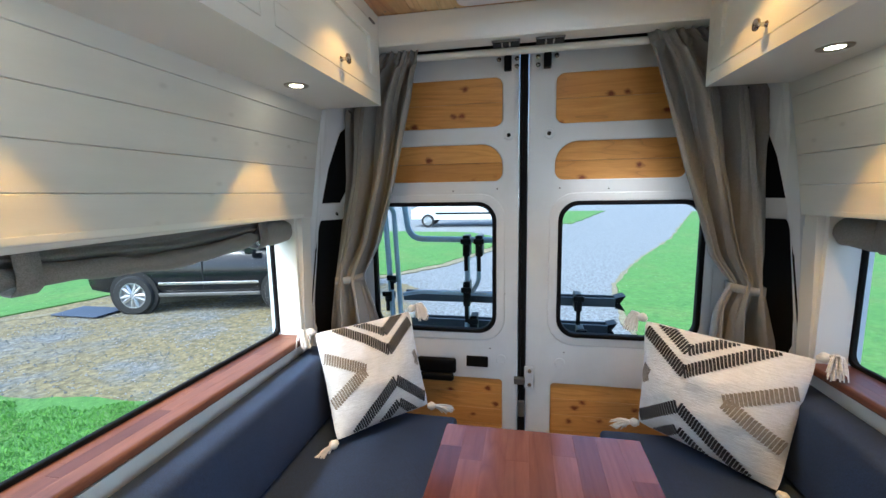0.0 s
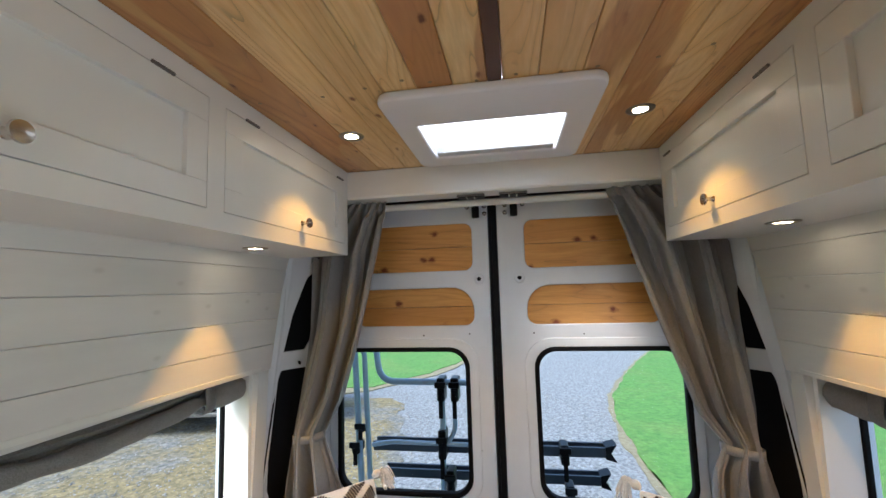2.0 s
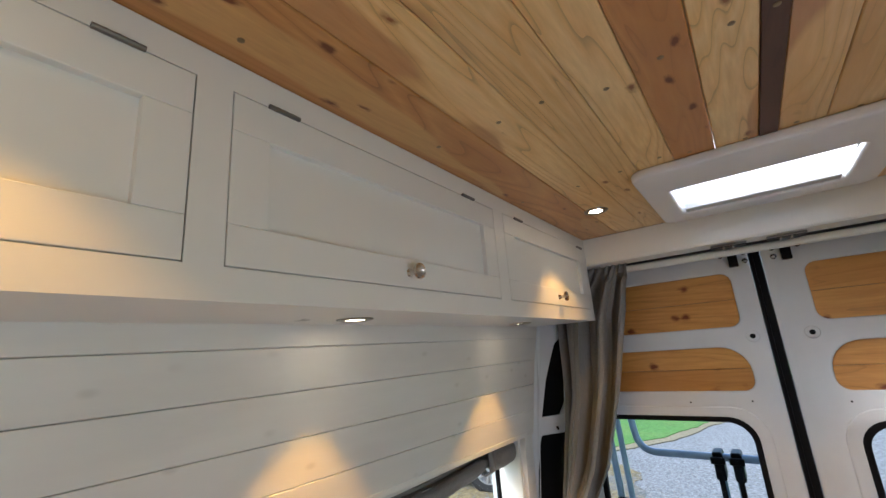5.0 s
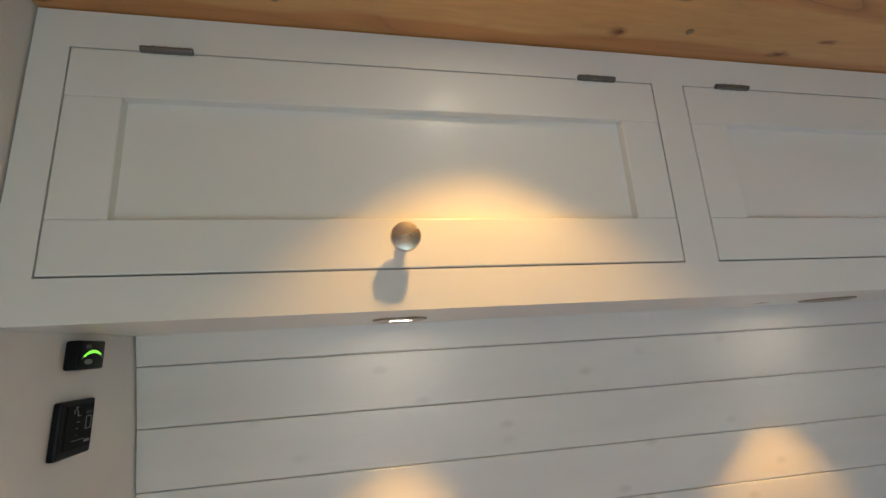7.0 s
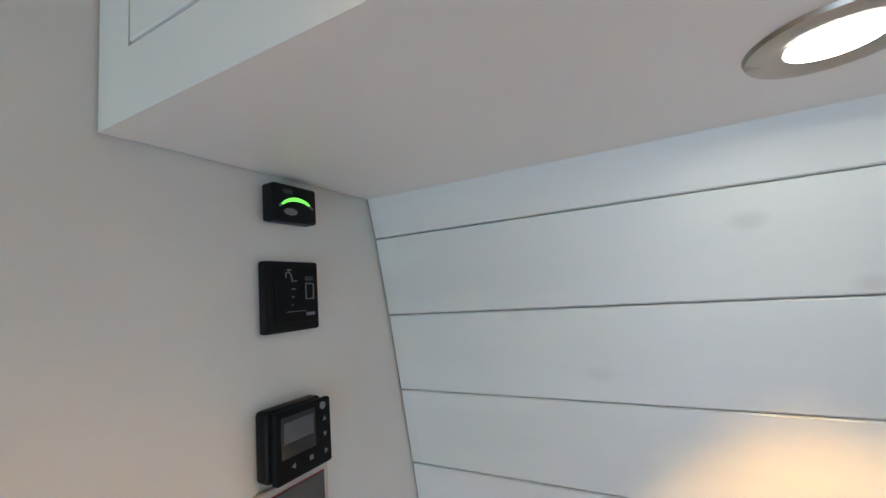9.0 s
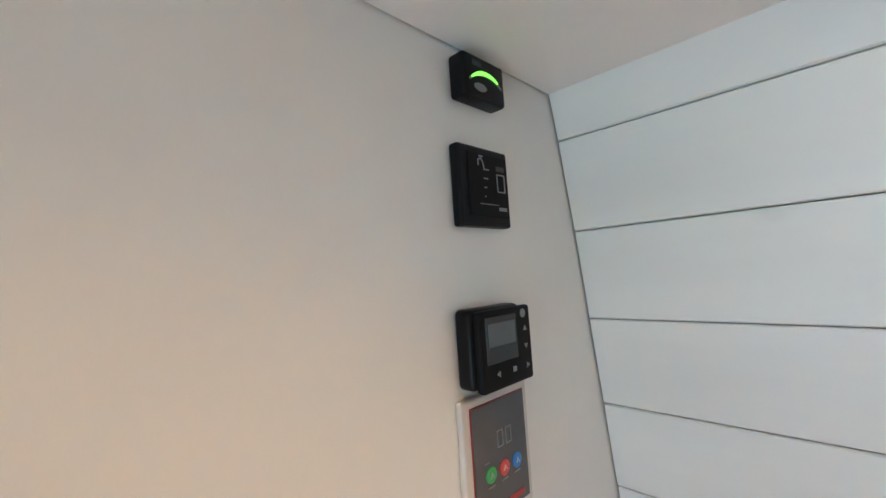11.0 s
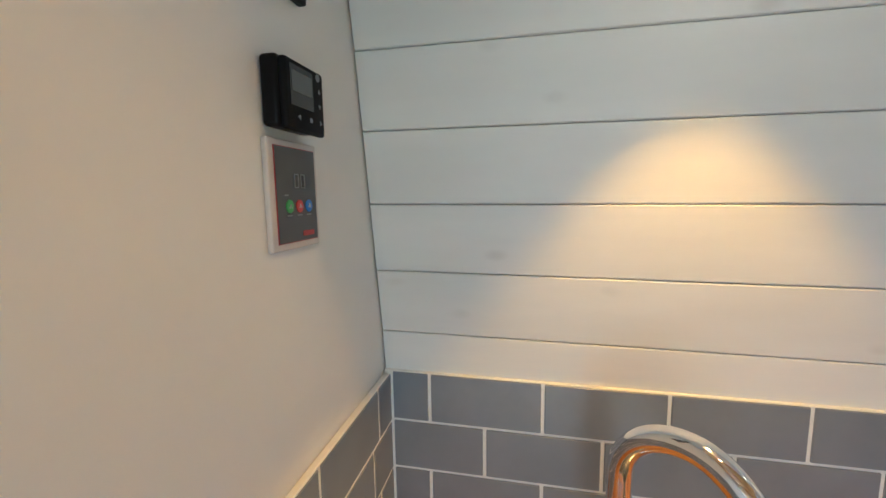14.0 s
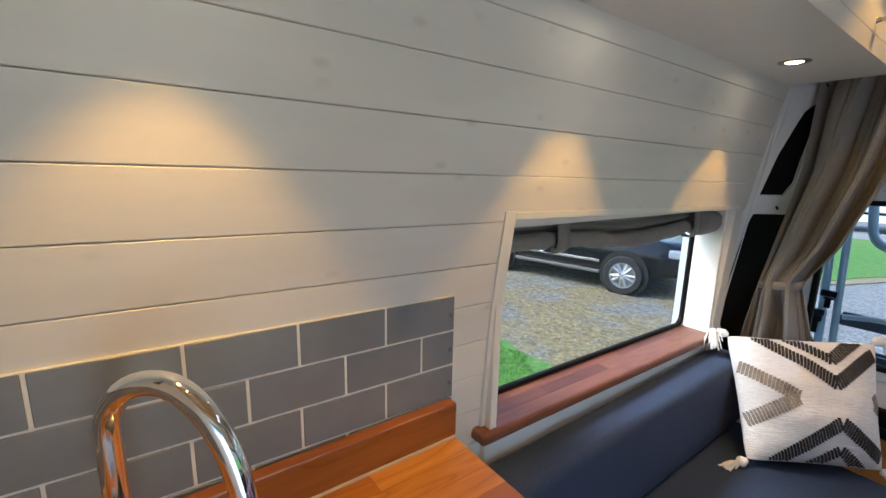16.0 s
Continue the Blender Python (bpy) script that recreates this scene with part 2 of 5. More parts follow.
BLACK_PLASTIC = plain("black_plastic", (0.007, 0.007, 0.008), 0.35)
BLACK_RUBBER = plain("black_rubber", (0.006, 0.006, 0.007), 0.6)
DARK_METAL = plain("dark_steel", (0.22, 0.21, 0.20), 0.4, 0.8)
# near-black colour that stands in for shade in gaps, holes and arches
GAP_SHADE = plain("painted_gap_shade", (0.02, 0.019, 0.018), 0.9)
for dull in (BLACK_PLASTIC, BLACK_RUBBER):
    dull.node_tree.nodes["Principled BSDF"].inputs["Specular IOR Level"].default_value = 0.14
BRASS = plain("aged_brass", (0.34, 0.26, 0.15), 0.35, 0.9)
RING = plain("dull_nickel_ring", (0.40, 0.36, 0.30), 0.28, 1.0, 0.1)
SCREEN = plain("grey_display", (0.10, 0.11, 0.12), 0.15)
PANEL_GREY = plain("dark_grey_touch_panel", (0.075, 0.075, 0.08), 0.2)
BEZEL = plain("pale_bezel", (0.60, 0.56, 0.53), 0.35)
RED = plain("red_print", (0.32, 0.02, 0.025), 0.4)
ICON = plain("grey_print", (0.20, 0.205, 0.21), 0.5)
BTN_GREEN = plain("green_button", (0.05, 0.36, 0.08), 0.4)
BTN_RED = plain("red_button", (0.55, 0.05, 0.04), 0.4)
BTN_BLUE = plain("blue_button", (0.03, 0.18, 0.55), 0.4)
LED_GREEN = glowing("green_led", (0.25, 1.0, 0.04), 0.45)
LAMP_GLOW = glowing("lamp_lens", (1.0, 0.82, 0.54), 14.0)
PANE = glass("window_glass", 0.0, (0.86, 0.96, 1.0))
HATCH_PANE = glass("frosted_acrylic", 0.25)
RACK_STEEL = plain("blue_grey_anodised_tube", (0.36, 0.46, 0.56), 0.35, 0.4)
RACK_DARK = plain("dark_rack_rail", (0.045, 0.055, 0.07), 0.4, 0.3)
CAR_PAINT = plain("black_car_paint", (0.008, 0.009, 0.012), 0.12)
CAR_GLASS = plain("dark_car_glass", (0.01, 0.012, 0.014), 0.05)
TYRE = plain("tyre_rubber", (0.022, 0.022, 0.022), 0.8)
ALLOY = plain("silver_alloy", (0.55, 0.56, 0.58), 0.3, 0.8)
HEADLIGHT = plain("headlight_lens", (0.30, 0.34, 0.38), 0.06)

# ---------------------------------------------------------------- building helpers
BASE = {}


def thing(name, base, label, category, group="", kind=""):
    ob = new(name)
    ob.empty_display_size = 0.05
    ob.location = base
    BASE[ob] = Vector(base)
    return tagged(ob, label, category, group, kind)


def part(name, bm, mat, parent=None, label="", smooth=False):
    """Link a bmesh (in world places) as one mesh under a thing or part."""
    me = bpy.data.meshes.new(name)
    origin = BASE[parent] if parent else Vector()
    bmesh.ops.translate(bm, verts=bm.verts, vec=-origin)
    bmesh.ops.recalc_face_normals(bm, faces=bm.faces)
    if smooth:
        for f in bm.faces:
            f.smooth = True
        for e in bm.edges:
            if len(e.link_faces) == 2 and e.calc_face_angle() > 0.7:
                e.smooth = False
    bm.to_mesh(me)
    bm.free()
    me.materials.append(mat)
    ob = new(name, me)
    if parent:
        ob.parent = parent
    BASE[ob] = origin
    return tagged(ob, label)


def structure(name, bm, mat, label="", smooth=False):
    return tagged(part(name, bm, mat, None, label, smooth), label, "", "", "structure")


def box(lo, hi, bevel=0.0, bm=None, seg=2):
    bm = bm or bmesh.new()
    lo, hi = [min(a, b) for a, b in zip(lo, hi)], [max(a, b) for a, b in zip(lo, hi)]
    r = bmesh.ops.create_cube(bm, size=1.0)
    vs = r["verts"]
    for v in vs:
        v.co = Vector([lo[i] + (v.co[i] + 0.5) * (hi[i] - lo[i]) for i in range(3)])
    if bevel:
        es = list({e for v in vs for e in v.link_edges})
        bmesh.ops.bevel(bm, geom=es, offset=bevel, segments=seg, affect="EDGES", profile=0.5)
    return bm


def prism(outline, a, b, axis="y", bm=None):
    """A closed outline of two coordinates, drawn out along the third axis from a to b."""
    bm = bm or bmesh.new()
    put = {"y": lambda p, t: (p[0], t, p[1]), "x": lambda p, t: (t, p[0], p[1]), "z": lambda p, t: (p[0], p[1], t)}[axis]
    one = [bm.verts.new(put(p, a)) for p in outline]
    two = [bm.verts.new(put(p, b)) for p in outline]
    bm.faces.new(one)
    bm.faces.new(two[::-1])
    for i in range(len(outline)):
        j = (i + 1) % len(outline)
        bm.faces.new((one[j], one[i], two[i], two[j]))
    return bm


def rounded(x0, z0, x1, z1, r, n=6, cut=()):
    """A rectangle with rounded corners; cut names corners (0 low-left, then round) with a larger radius."""
    rs = [r, r, r, r]
    for i, v in cut:
        rs[i] = v
    pts = []
    for i, (cx, cz, a) in enumerate(((x0, z0, 180), (x1, z0, 270), (x1, z1, 0), (x0, z1, 90))):
        sx, sz = (1 if cx == x0 else -1), (1 if cz == z0 else -1)
        for k in range(n + 1):
            t = radians(a + 90 * k / n)
            pts.append((cx + sx * rs[i] + rs[i] * math.cos(t), cz + sz * rs[i] + rs[i] * math.sin(t)))
    return pts


def sheet(outlines, y0, depth, bevel, axis="y"):
    """A plate with holes: the first outline less the others, with rounded edges; faces -y at y0 (or +z for axis z)."""
    cu = bpy.data.curves.new("plate", "CURVE")
    cu.dimensions, cu.fill_mode = "2D", "BOTH"
    cu.extrude, cu.bevel_depth, cu.bevel_resolution, cu.offset = depth / 2 - bevel, bevel, 2, -bevel
    for pts in outlines:
        sp = cu.splines.new("POLY")
        sp.points.add(len(pts) - 1)
        for q, (x, z) in zip(sp.points, pts):
            q.co = (x, z, 0, 1)
        sp.use_cyclic_u = True
    ob = bpy.data.objects.new("plate", cu)
    scene.collection.objects.link(ob)
    me = bpy.data.meshes.new_from_object(ob.evaluated_get(bpy.context.evaluated_depsgraph_get()))
    bm = bmesh.new()
    bm.from_mesh(me)
    bpy.data.objects.remove(ob)
    bpy.data.meshes.remove(me)
    bpy.data.curves.remove(cu)
    bmesh.ops.remove_doubles(bm, verts=bm.verts, dist=1e-5)
    for v in bm.verts:
        x, z, t = v.co
        v.co = (x, y0 + depth / 2 + t, z) if axis == "y" else ((x, z, y0 + t) if axis == "z" else (y0 + t, x, z))
    return bm


def tube(path, radius, n=10, bm=None, closed=False, flat=1.0):
    """A round bar along a list of points; radius may be a list."""
    bm = bm or bmesh.new()
    path = [Vector(p) for p in path]
    up0 = Vector((0, 0, 1))
    rings, side = [], None
    for i, p in enumerate(path):
        d = (path[min(i + 1, len(path) - 1)] - path[max(i - 1, 0)]).normalized()
        if side is None:
            side = d.orthogonal().normalized()
        side = (side - d * side.dot(d)).normalized()
        other = d.cross(side)
        r = radius[i] if isinstance(radius, (list, tuple)) else radius
        rings.append([bm.verts.new(p + r * (math.cos(2 * math.pi * k / n) * side + flat * math.sin(2 * math.pi * k / n) * other)) for k in range(n)])
    for a, b in zip(rings, rings[1:]):
        for k in range(n):
            bm.faces.new((a[k], a[(k + 1) % n], b[(k + 1) % n], b[k]))
    if not closed:
        bm.faces.new(rings[0][::-1])
        bm.faces.new(rings[-1])
    return bm


def lathe(profile, n=24, bm=None, at=(0, 0, 0), turn=None):
    """Turned round the z axis: profile of (radius, z); turn: a matrix applied before the shift."""
    bm = bm or bmesh.new()
    turn = turn or Matrix()
    rings = []
    for r, z in profile:
        rings.append([bm.verts.new((turn @ Vector((r * math.cos(2 * math.pi * k / n), r * math.sin(2 * math.pi * k / n), z))) + Vector(at)) for k in range(n)])
    for a, b in zip(rings, rings[1:]):
        for k in range(n):
            bm.faces.new((a[k], a[(k + 1) % n], b[(k + 1) % n], b[k]))
    bm.faces.new(rings[0][::-1])
    bm.faces.new(rings[-1])
    return bm


MID = -0.039                    # the vehicle's middle plane
WALL = ((0.2, -0.93), (0.75, -0.92), (1.0, -0.903), (1.147, -0.885), (1.229, -0.871), (1.311, -0.857), (1.391, -0.843), (1.471, -0.829), (1.552, -0.812), (1.64, -0.79))


def wall_x(z):
    return float(np.interp(z, [a for a, _ in WALL], [b for _, b in WALL]))


def mx(x, side):
    """x of the left side, or its mirror on the right side."""
    return x if side < 0 else 2 * MID - x

# ---------------------------------------------------------------- the shell of the van
FRONT, END = -0.52, 1.52            # partition and end of the cladding
structure("floor", box((-1.0, -0.6, -0.04), (0.92, 1.80, 0.0)), FLOOR_WOOD, "brown wooden van floor")
structure("wall_front", box((-1.02, FRONT - 0.04, 0.0), (0.95, FRONT, 1.93)), WALL_PAINT, "smooth off-white painted partition wall")


def dip(bm, rate=0.018, level=1.476):
    """The fittings run slightly down towards the rear."""
    for v in bm.verts:
        v.co.z += rate * (level - v.co.y)
    return bm


def side_wall(side):
    name = "wall_left" if side < 0 else "wall_right"
    bm = bmesh.new()
    front_piece = ((-1.045, FRONT, 0), (-1.015, 0.35, 1.93)) if side < 0 else ((-1.045, FRONT, 1.47), (-1.015, 0.35, 1.93))
    for lo, hi in (front_piece, ((-1.045, 1.47, 0), (-1.015, 1.9, 1.93)),
                   ((-1.045, 0.35, 1.23), (-1.015, 1.47, 1.93)), ((-1.045, 0.35, 0), (-1.015, 1.47, 0.70))):
        box((mx(lo[0], side), lo[1], lo[2]), (mx(hi[0], side), hi[1], hi[2]), 0, bm)
    shell = structure(name, bm, STEEL_WHITE, "white van side wall clad with white planks")
    joints = [1.64 - 0.006] + [1.552 - 0.0813 * k for k in range(13)]
    for top, low in zip(joints, joints[1:]):
        spans = [(FRONT + 0.002, END)] if low > 1.20 else ([(FRONT + 0.002, 0.362)] if low > 0.66 else [(FRONT + 0.002, END)])
        for y0, y1 in spans:
            z0, z1 = low + 0.0005, top - 0.0005
            front = [(wall_x(z0) - 0.0013, z0), (wall_x(z0 + 0.0013), z0 + 0.0013), (wall_x((z0 + z1) / 2), (z0 + z1) / 2), (wall_x(z1 - 0.0013), z1 - 0.0013), (wall_x(z1) - 0.0013, z1)]
            if low < 1.2 < top and y1 > 1:
                continue
            out = [(mx(x, side), z) for x, z in front + [(wall_x(z1) - 0.012, z1), (wall_x(z0) - 0.012, z0)]]
            if side > 0 and low < 1.52:
                y0 = 0.36
                if y1 < 0.4:
                    continue
            board = prism(out, y0, y1)
            for v in board.verts:
                v.co.z -= float(np.interp(v.co.z, (1.2, 1.47), (0.018, 0.001))) * (v.co.y - FRONT)
            part("plank", board, WHITE_WOOD, shell)
    # strip over the window, end board, and the casing of the opening
    part("plank", prism([(mx(x, side), z) for x, z in ((wall_x(1.229) - 0.003, 1.2282), (wall_x(1.2) - 0.003, 1.198), (wall_x(1.2) - 0.013, 1.198), (wall_x(1.229) - 0.013, 1.2282))], 0.366, END), WHITE_WOOD, shell)
    out = [(mx(x, side), z) for x, z in ((-0.90, 0.66), (-0.878, 1.198), (-0.92, 1.198), (-0.94, 0.66))]
    part("end_board", prism(out, 1.458, END), WHITE_PAINT, shell)
    out = [(mx(x, side), z) for x, z in ((wall_x(0.70) + 0.008, 0.70), (wall_x(1.0) + 0.008, 1.0), (wall_x(1.212) + 0.008, 1.212), (-0.96, 1.212), (-0.96, 0.70))]
    part("window_casing", dip(prism(out, 0.354, 0.382)), WHITE_PAINT, shell)
    out = [(mx(x, side), z) for x, z in ((wall_x(1.2) + 0.008, 1.197), (wall_x(1.212) + 0.008, 1.210), (-0.89, 1.210), (-0.89, 1.197))]
    part("window_casing", dip(prism(out, 0.3825, 1.4575)), WHITE_PAINT, shell)
    part("skirt_panel", box((mx(-0.905, side), 0.362, 0.3), (mx(-0.93, side), END, 0.712)), WHITE_PAINT, shell)
    return shell


for side in (-1, 1):
    side_wall(side)


def side_window(side):
    name = "window_left" if side < 0 else "window_right"
    win = thing(name, (mx(-1.0, side), 0.92, 0.74), "wide tinted side window with white reveals" if side < 0 else "side window with white reveals and rolled blind", "", "", "structure")
    for nm, lo, hi in (("reveal", (-0.990, 0.364, 0.74), (-0.892, 0.3818, 1.197)), ("reveal", (-0.990, 1.440, 0.74), (-0.9, 1.4578, 1.197)), ("reveal", (-0.990, 0.382, 1.199), (-0.892, 1.44, 1.2085))):
        part(nm, dip(box((mx(lo[0], side), lo[1], lo[2]), (mx(hi[0], side), hi[1], hi[2]), 0.001)), WHITE_PAINT, win)
    seal = sheet([rounded(0.372, 0.738, 1.45, 1.205, 0.03), rounded(0.388, 0.752, 1.434, 1.19, 0.03)], mx(-1.0, side), 0.016, 0.004, "x")
    part("rubber_seal", dip(seal), BLACK_RUBBER, win)
    p = part("pane", dip(box((mx(-1.003, side), 0.380, 0.745), (mx(-1.007, side), 1.442, 1.2))), PANE, win)
    p.visible_shadow = False
    # sill of short staves, with a rounded nose
    sill = thing("window_sill", (mx(-0.93, side), 0.9, 0.712), "reddish brown varnished wooden window sill of short staves", "window sill")
    rng = random.Random(5 + side)
    part("nose", dip(box((mx(-0.934, side), 0.335, 0.713), (mx(-0.881, side), 1.476, 0.7402), 0.008, None, 3)), SILL_WOOD, sill, "dark rounded front edge")
    for row in range(2):
        y = 0.335
        while y < 1.474:
            y2 = min(1.476, y + rng.uniform(0.12, 0.3))
            if 1.476 - y2 < 0.06:
                y2 = 1.476
            x0 = -1.0 + row * 0.0375
            lo_y, hi_y = max(y, 0.383), min(y2, 1.439)
            if hi_y > lo_y:
                part("stave", dip(box((mx(x0, side), lo_y, 0.714), (mx(x0 + 0.0373, side), hi_y - 0.0002, 0.7405), 0.0004)), SILL_WOOD, sill)
            y = y2
    # fabric blind, rolled up and strapped
    blind = thing("roller_blind", (mx(-0.955, side), 0.9, 1.12), "rolled grey-beige linen blind strapped under the window head", "blind")
    straps = (0.60, 1.285)
    path, rad = [], []
    for i in range(81):
        t = i / 80
        y = 0.388 + t * 1.045
        sag = 0.020 * math.sin(math.pi * min(1, max(0, (y - straps[0]) / (straps[1] - straps[0])))) ** 2
        bulge = 0.021 + 0.004 * noise.noise((y * 9, 3, side)) + 0.022 * (1 / (1 + math.exp(-(y - straps[1] - 0.02) / 0.012)))
        for ys in straps:
            bulge -= 0.008 * math.exp(-((y - ys) / 0.025) ** 2)
        path.append((mx(-0.948, side), y, 1.132 - sag + 0.018 * max(0, (y - 1.2) / 0.23)))
        rad.append(bulge)
    roll = tube(path, rad, 20)
    for v in roll.verts:
        a = noise.noise(v.co * 22) * 0.004 + noise.noise((v.co.x * 60, v.co.y * 8, v.co.z * 60)) * 0.003
        v.co += Vector((a, 0, a))
        v.co.z = min(v.co.z, 1.195)
    part("roll", dip(roll), LINEN, blind, "", True)
    # slack folds between the window head and the roll
    flap = bmesh.new()
    nj = 22
    for i in range(90):
        y = 0.39 + i * 1.04 / 89
        for j in range(nj):
            v = j / (nj - 1)
            ruck = 0.009 * math.sin(v * 15 + 2.2 * math.sin(y * 5)) + 0.008 * noise.noise((y * 5, v * 5, side + 3))
            flap.verts.new((mx(-0.972 + ruck, side), y, 1.196 - 0.068 * v + 0.004 * noise.noise((y * 11, v * 3, side))))
    flap.verts.ensure_lookup_table()
    for i in range(89):
        for j in range(nj - 1):
            k = i * nj + j
            flap.faces.new([flap.verts[q] for q in (k, k + 1, k + nj + 1, k + nj)])
    fl = part("loose_flap", dip(flap), LINEN, blind, "", True)
    fl.modifiers.new("thick", "SOLIDIFY").thickness = 0.002
    for ys in straps:
        # a band from the window head down round the roll
        lines = [(-0.925, 1.197), (-0.922, 1.165), (-0.919, 1.135), (-0.923, 1.112), (-0.94, 1.099), (-0.96, 1.101), (-0.978, 1.115)]
        st = bmesh.new()
        rows = [[st.verts.new((mx(x, side), ys + dy, z)) for x, z in lines] for dy in (-0.021, 0.021)]
        for a, b, c, d in zip(rows[0], rows[0][1:], rows[1][1:], rows[1]):
            st.faces.new((a, b, c, d))
        so = part("strap", dip(st), LINEN, blind, "", True)
        so.modifiers.new("thick", "SOLIDIFY").thickness = 0.003


for side in (-1, 1):
    side_window(side)

# ceiling boards in one mesh, left open for the roof hatch
HX0, HX1, HY0, HY1 = -0.225, 0.165, 0.99, 1.41
bm = bmesh.new()
edges = [-0.60, -0.442, -0.348, -0.254, -0.178, -0.100, -0.025, 0.004, 0.078, 0.167, 0.256, 0.345, 0.430, 0.54]
HEART_BOARDS = (-0.60, -0.178, 0.430)
for x0, x1 in zip(edges, edges[1:]):
    if x0 == -0.025:
        continue
    spans = [(FRONT, 1.512)]
    if x1 > HX0 and x0 < HX1:
        spans = [(FRONT, HY0), (HY1, 1.512)]
    for y0, y1 in spans:
        before = set(bm.faces)
        box((x0 + 0.0005, y0, 1.895), (x1 - 0.0005, y1, 1.909), 0.0018, bm, 1)
        for f in set(bm.faces) - before:
            f.material_index = int(x0 in HEART_BOARDS)
structure("ceiling", bm, CEILING_PINE, "knotty orange pine boarded ceiling").data.materials.append(HEART_PINE)
structure("trim_ridge", box((-0.025, FRONT, 1.892), (0.004, HY0 - 0.03, 1.906), 0.001), RIDGE_WOOD, "narrow dark walnut strip along the ceiling")
bm = bmesh.new()
for lo, hi in (((-1.045, FRONT - 0.04, 1.93), (HX0, 1.9, 1.96)), ((HX1, FRONT - 0.04, 1.93), (0.97, 1.9, 1.96)), ((HX0, FRONT - 0.04, 1.93), (HX1, HY0, 1.96)), ((HX0, HY1, 1.93), (HX1, 1.9, 1.96))):
    box(lo, hi, 0, bm)
structure("roof", bm, STEEL_WHITE, "white van roof")
screws = thing("ceiling_screws", (0, 0.5, 1.894), "small brass screw heads in the ceiling boards", "screw", "", "stuff")
bm = bmesh.new()
rng = random.Random(3)
for x0, x1 in zip(edges, edges[1:]):
    for y in (-0.3, 0.155, 0.55, 0.925, 1.49):
        if x1 - x0 < 0.05 and y > 0.9:
            continue
        lathe([(0.0045, 0), (0.0045, -0.001), (0.002, -0.0014)], 10, bm, ((x0 + x1) / 2 + rng.uniform(-0.02, 0.02) * (x1 - x0 > 0.05), y + rng.uniform(-0.02, 0.02), 1.8955 if x1 - x0 > 0.05 else 1.8925))
part("screw_heads", bm, BRASS, screws)

# roof hatch
hatch = thing("roof_hatch", (-0.03, 1.2, 1.895), "white plastic roof hatch with a bright frosted pane", "roof hatch")
bm = sheet([rounded(-0.275, 0.945, 0.222, 1.455, 0.035), rounded(-0.212, 1.105, 0.152, 1.372, 0.008)], 1.884, 0.022, 0.007, "z")
part("frame", bm, PLASTIC_WHITE, hatch, "", True)
bm = bmesh.new()
for lo, hi in (((-0.232, 1.085, 1.896), (-0.213, 1.392, 1.99)), ((0.153, 1.085, 1.896), (0.172, 1.392, 1.99)), ((-0.213, 1.085, 1.896), (0.153, 1.104, 1.99)), ((-0.213, 1.373, 1.896), (0.153, 1.392, 1.99))):
    box(lo, hi, 0, bm)
part("shaft", bm, PLASTIC_WHITE, hatch)
part("blind_cassette", box((-0.205, 1.335, 1.878), (0.145, 1.371, 1.899), 0.004), plain("pale_grey_plastic", (0.55, 0.56, 0.57), 0.4), hatch, "pale grey blind bar")
bm = bmesh.new()
gx, gy = 13, 11
for i in range(gx):
    for j in range(gy):
        u, v = i / (gx - 1), j / (gy - 1)
        bm.verts.new((-0.23 + 0.40 * u, 0.99 + 0.42 * v, 1.99 + 0.05 * math.sin(math.pi * u) ** 0.5 * math.sin(math.pi * v) ** 0.5))
bm.verts.ensure_lookup_table()
for i in range(gx - 1):
    for j in range(gy - 1):
        bm.faces.new([bm.verts[k] for k in (i * gy + j, (i + 1) * gy + j, (i + 1) * gy + j + 1, i * gy + j + 1)])
dome = part("dome", bm, HATCH_PANE, hatch, "frosted acrylic dome", True)
dome.visible_shadow = False
part("latch", lathe([(0.028, 1.965), (0.028, 1.975), (0.016, 1.98)], 20, None, (-0.03, 1.16, 0)), PLASTIC_WHITE, hatch)

# header beam
bm = prism([(1.507, 1.893), (1.506, 1.80), (1.510, 1.793), (1.582, 1.790), (1.586, 1.80), (1.586, 1.821), (1.565, 1.821), (1.565, 1.893)], -0.80, 0.72, "x")
structure("trim_header", bm, WHITE_PAINT, "white painted header beam over the rear doors", False)
structure("wall_rear_head", box((-1.02, 1.57, 1.822), (0.95, 1.80, 1.93)), STEEL_WHITE, "white steel above the rear doors")
part("lip", box((-0.62, 1.64, 1.798), (0.54, 1.715, 1.8215)), BLACK_RUBBER, bpy.data.objects["wall_rear_head"], "black rubber door seal")

# ---------------------------------------------------------------- overhead cabinets
UNITS = ((-0.518, 0.152, -0.485, 0.130, -0.437, 0.082, (-0.402, 0.056), -0.178), (0.152, 0.8365, 0.175, 0.811, 0.225, 0.760, (0.243, 0.70), 0.489), (0.8365, 1.505, 0.862, 1.476, 0.918, 1.42, (0.948, 1.437), 1.18))
Z0, Z1, FACE = 1.592, 1.8935, -0.567
DZ0, DZ1 = 1.6325, 1.852


def knob_parts(parent, side, x, y, z):
    turn = Matrix.Rotation(radians(90 if side < 0 else -90), 4, "Y")
    bm = lathe([(0.008, 0), (0.0055, 0.004), (0.0045, 0.012), (0.006, 0.016), (0.0125, 0.018), (0.0145, 0.021), (0.0135, 0.0245), (0.007, 0.026)], 24, None, (x, y, z), turn)
    part("knob", bm, NICKEL, parent, "round brushed nickel knob", True)


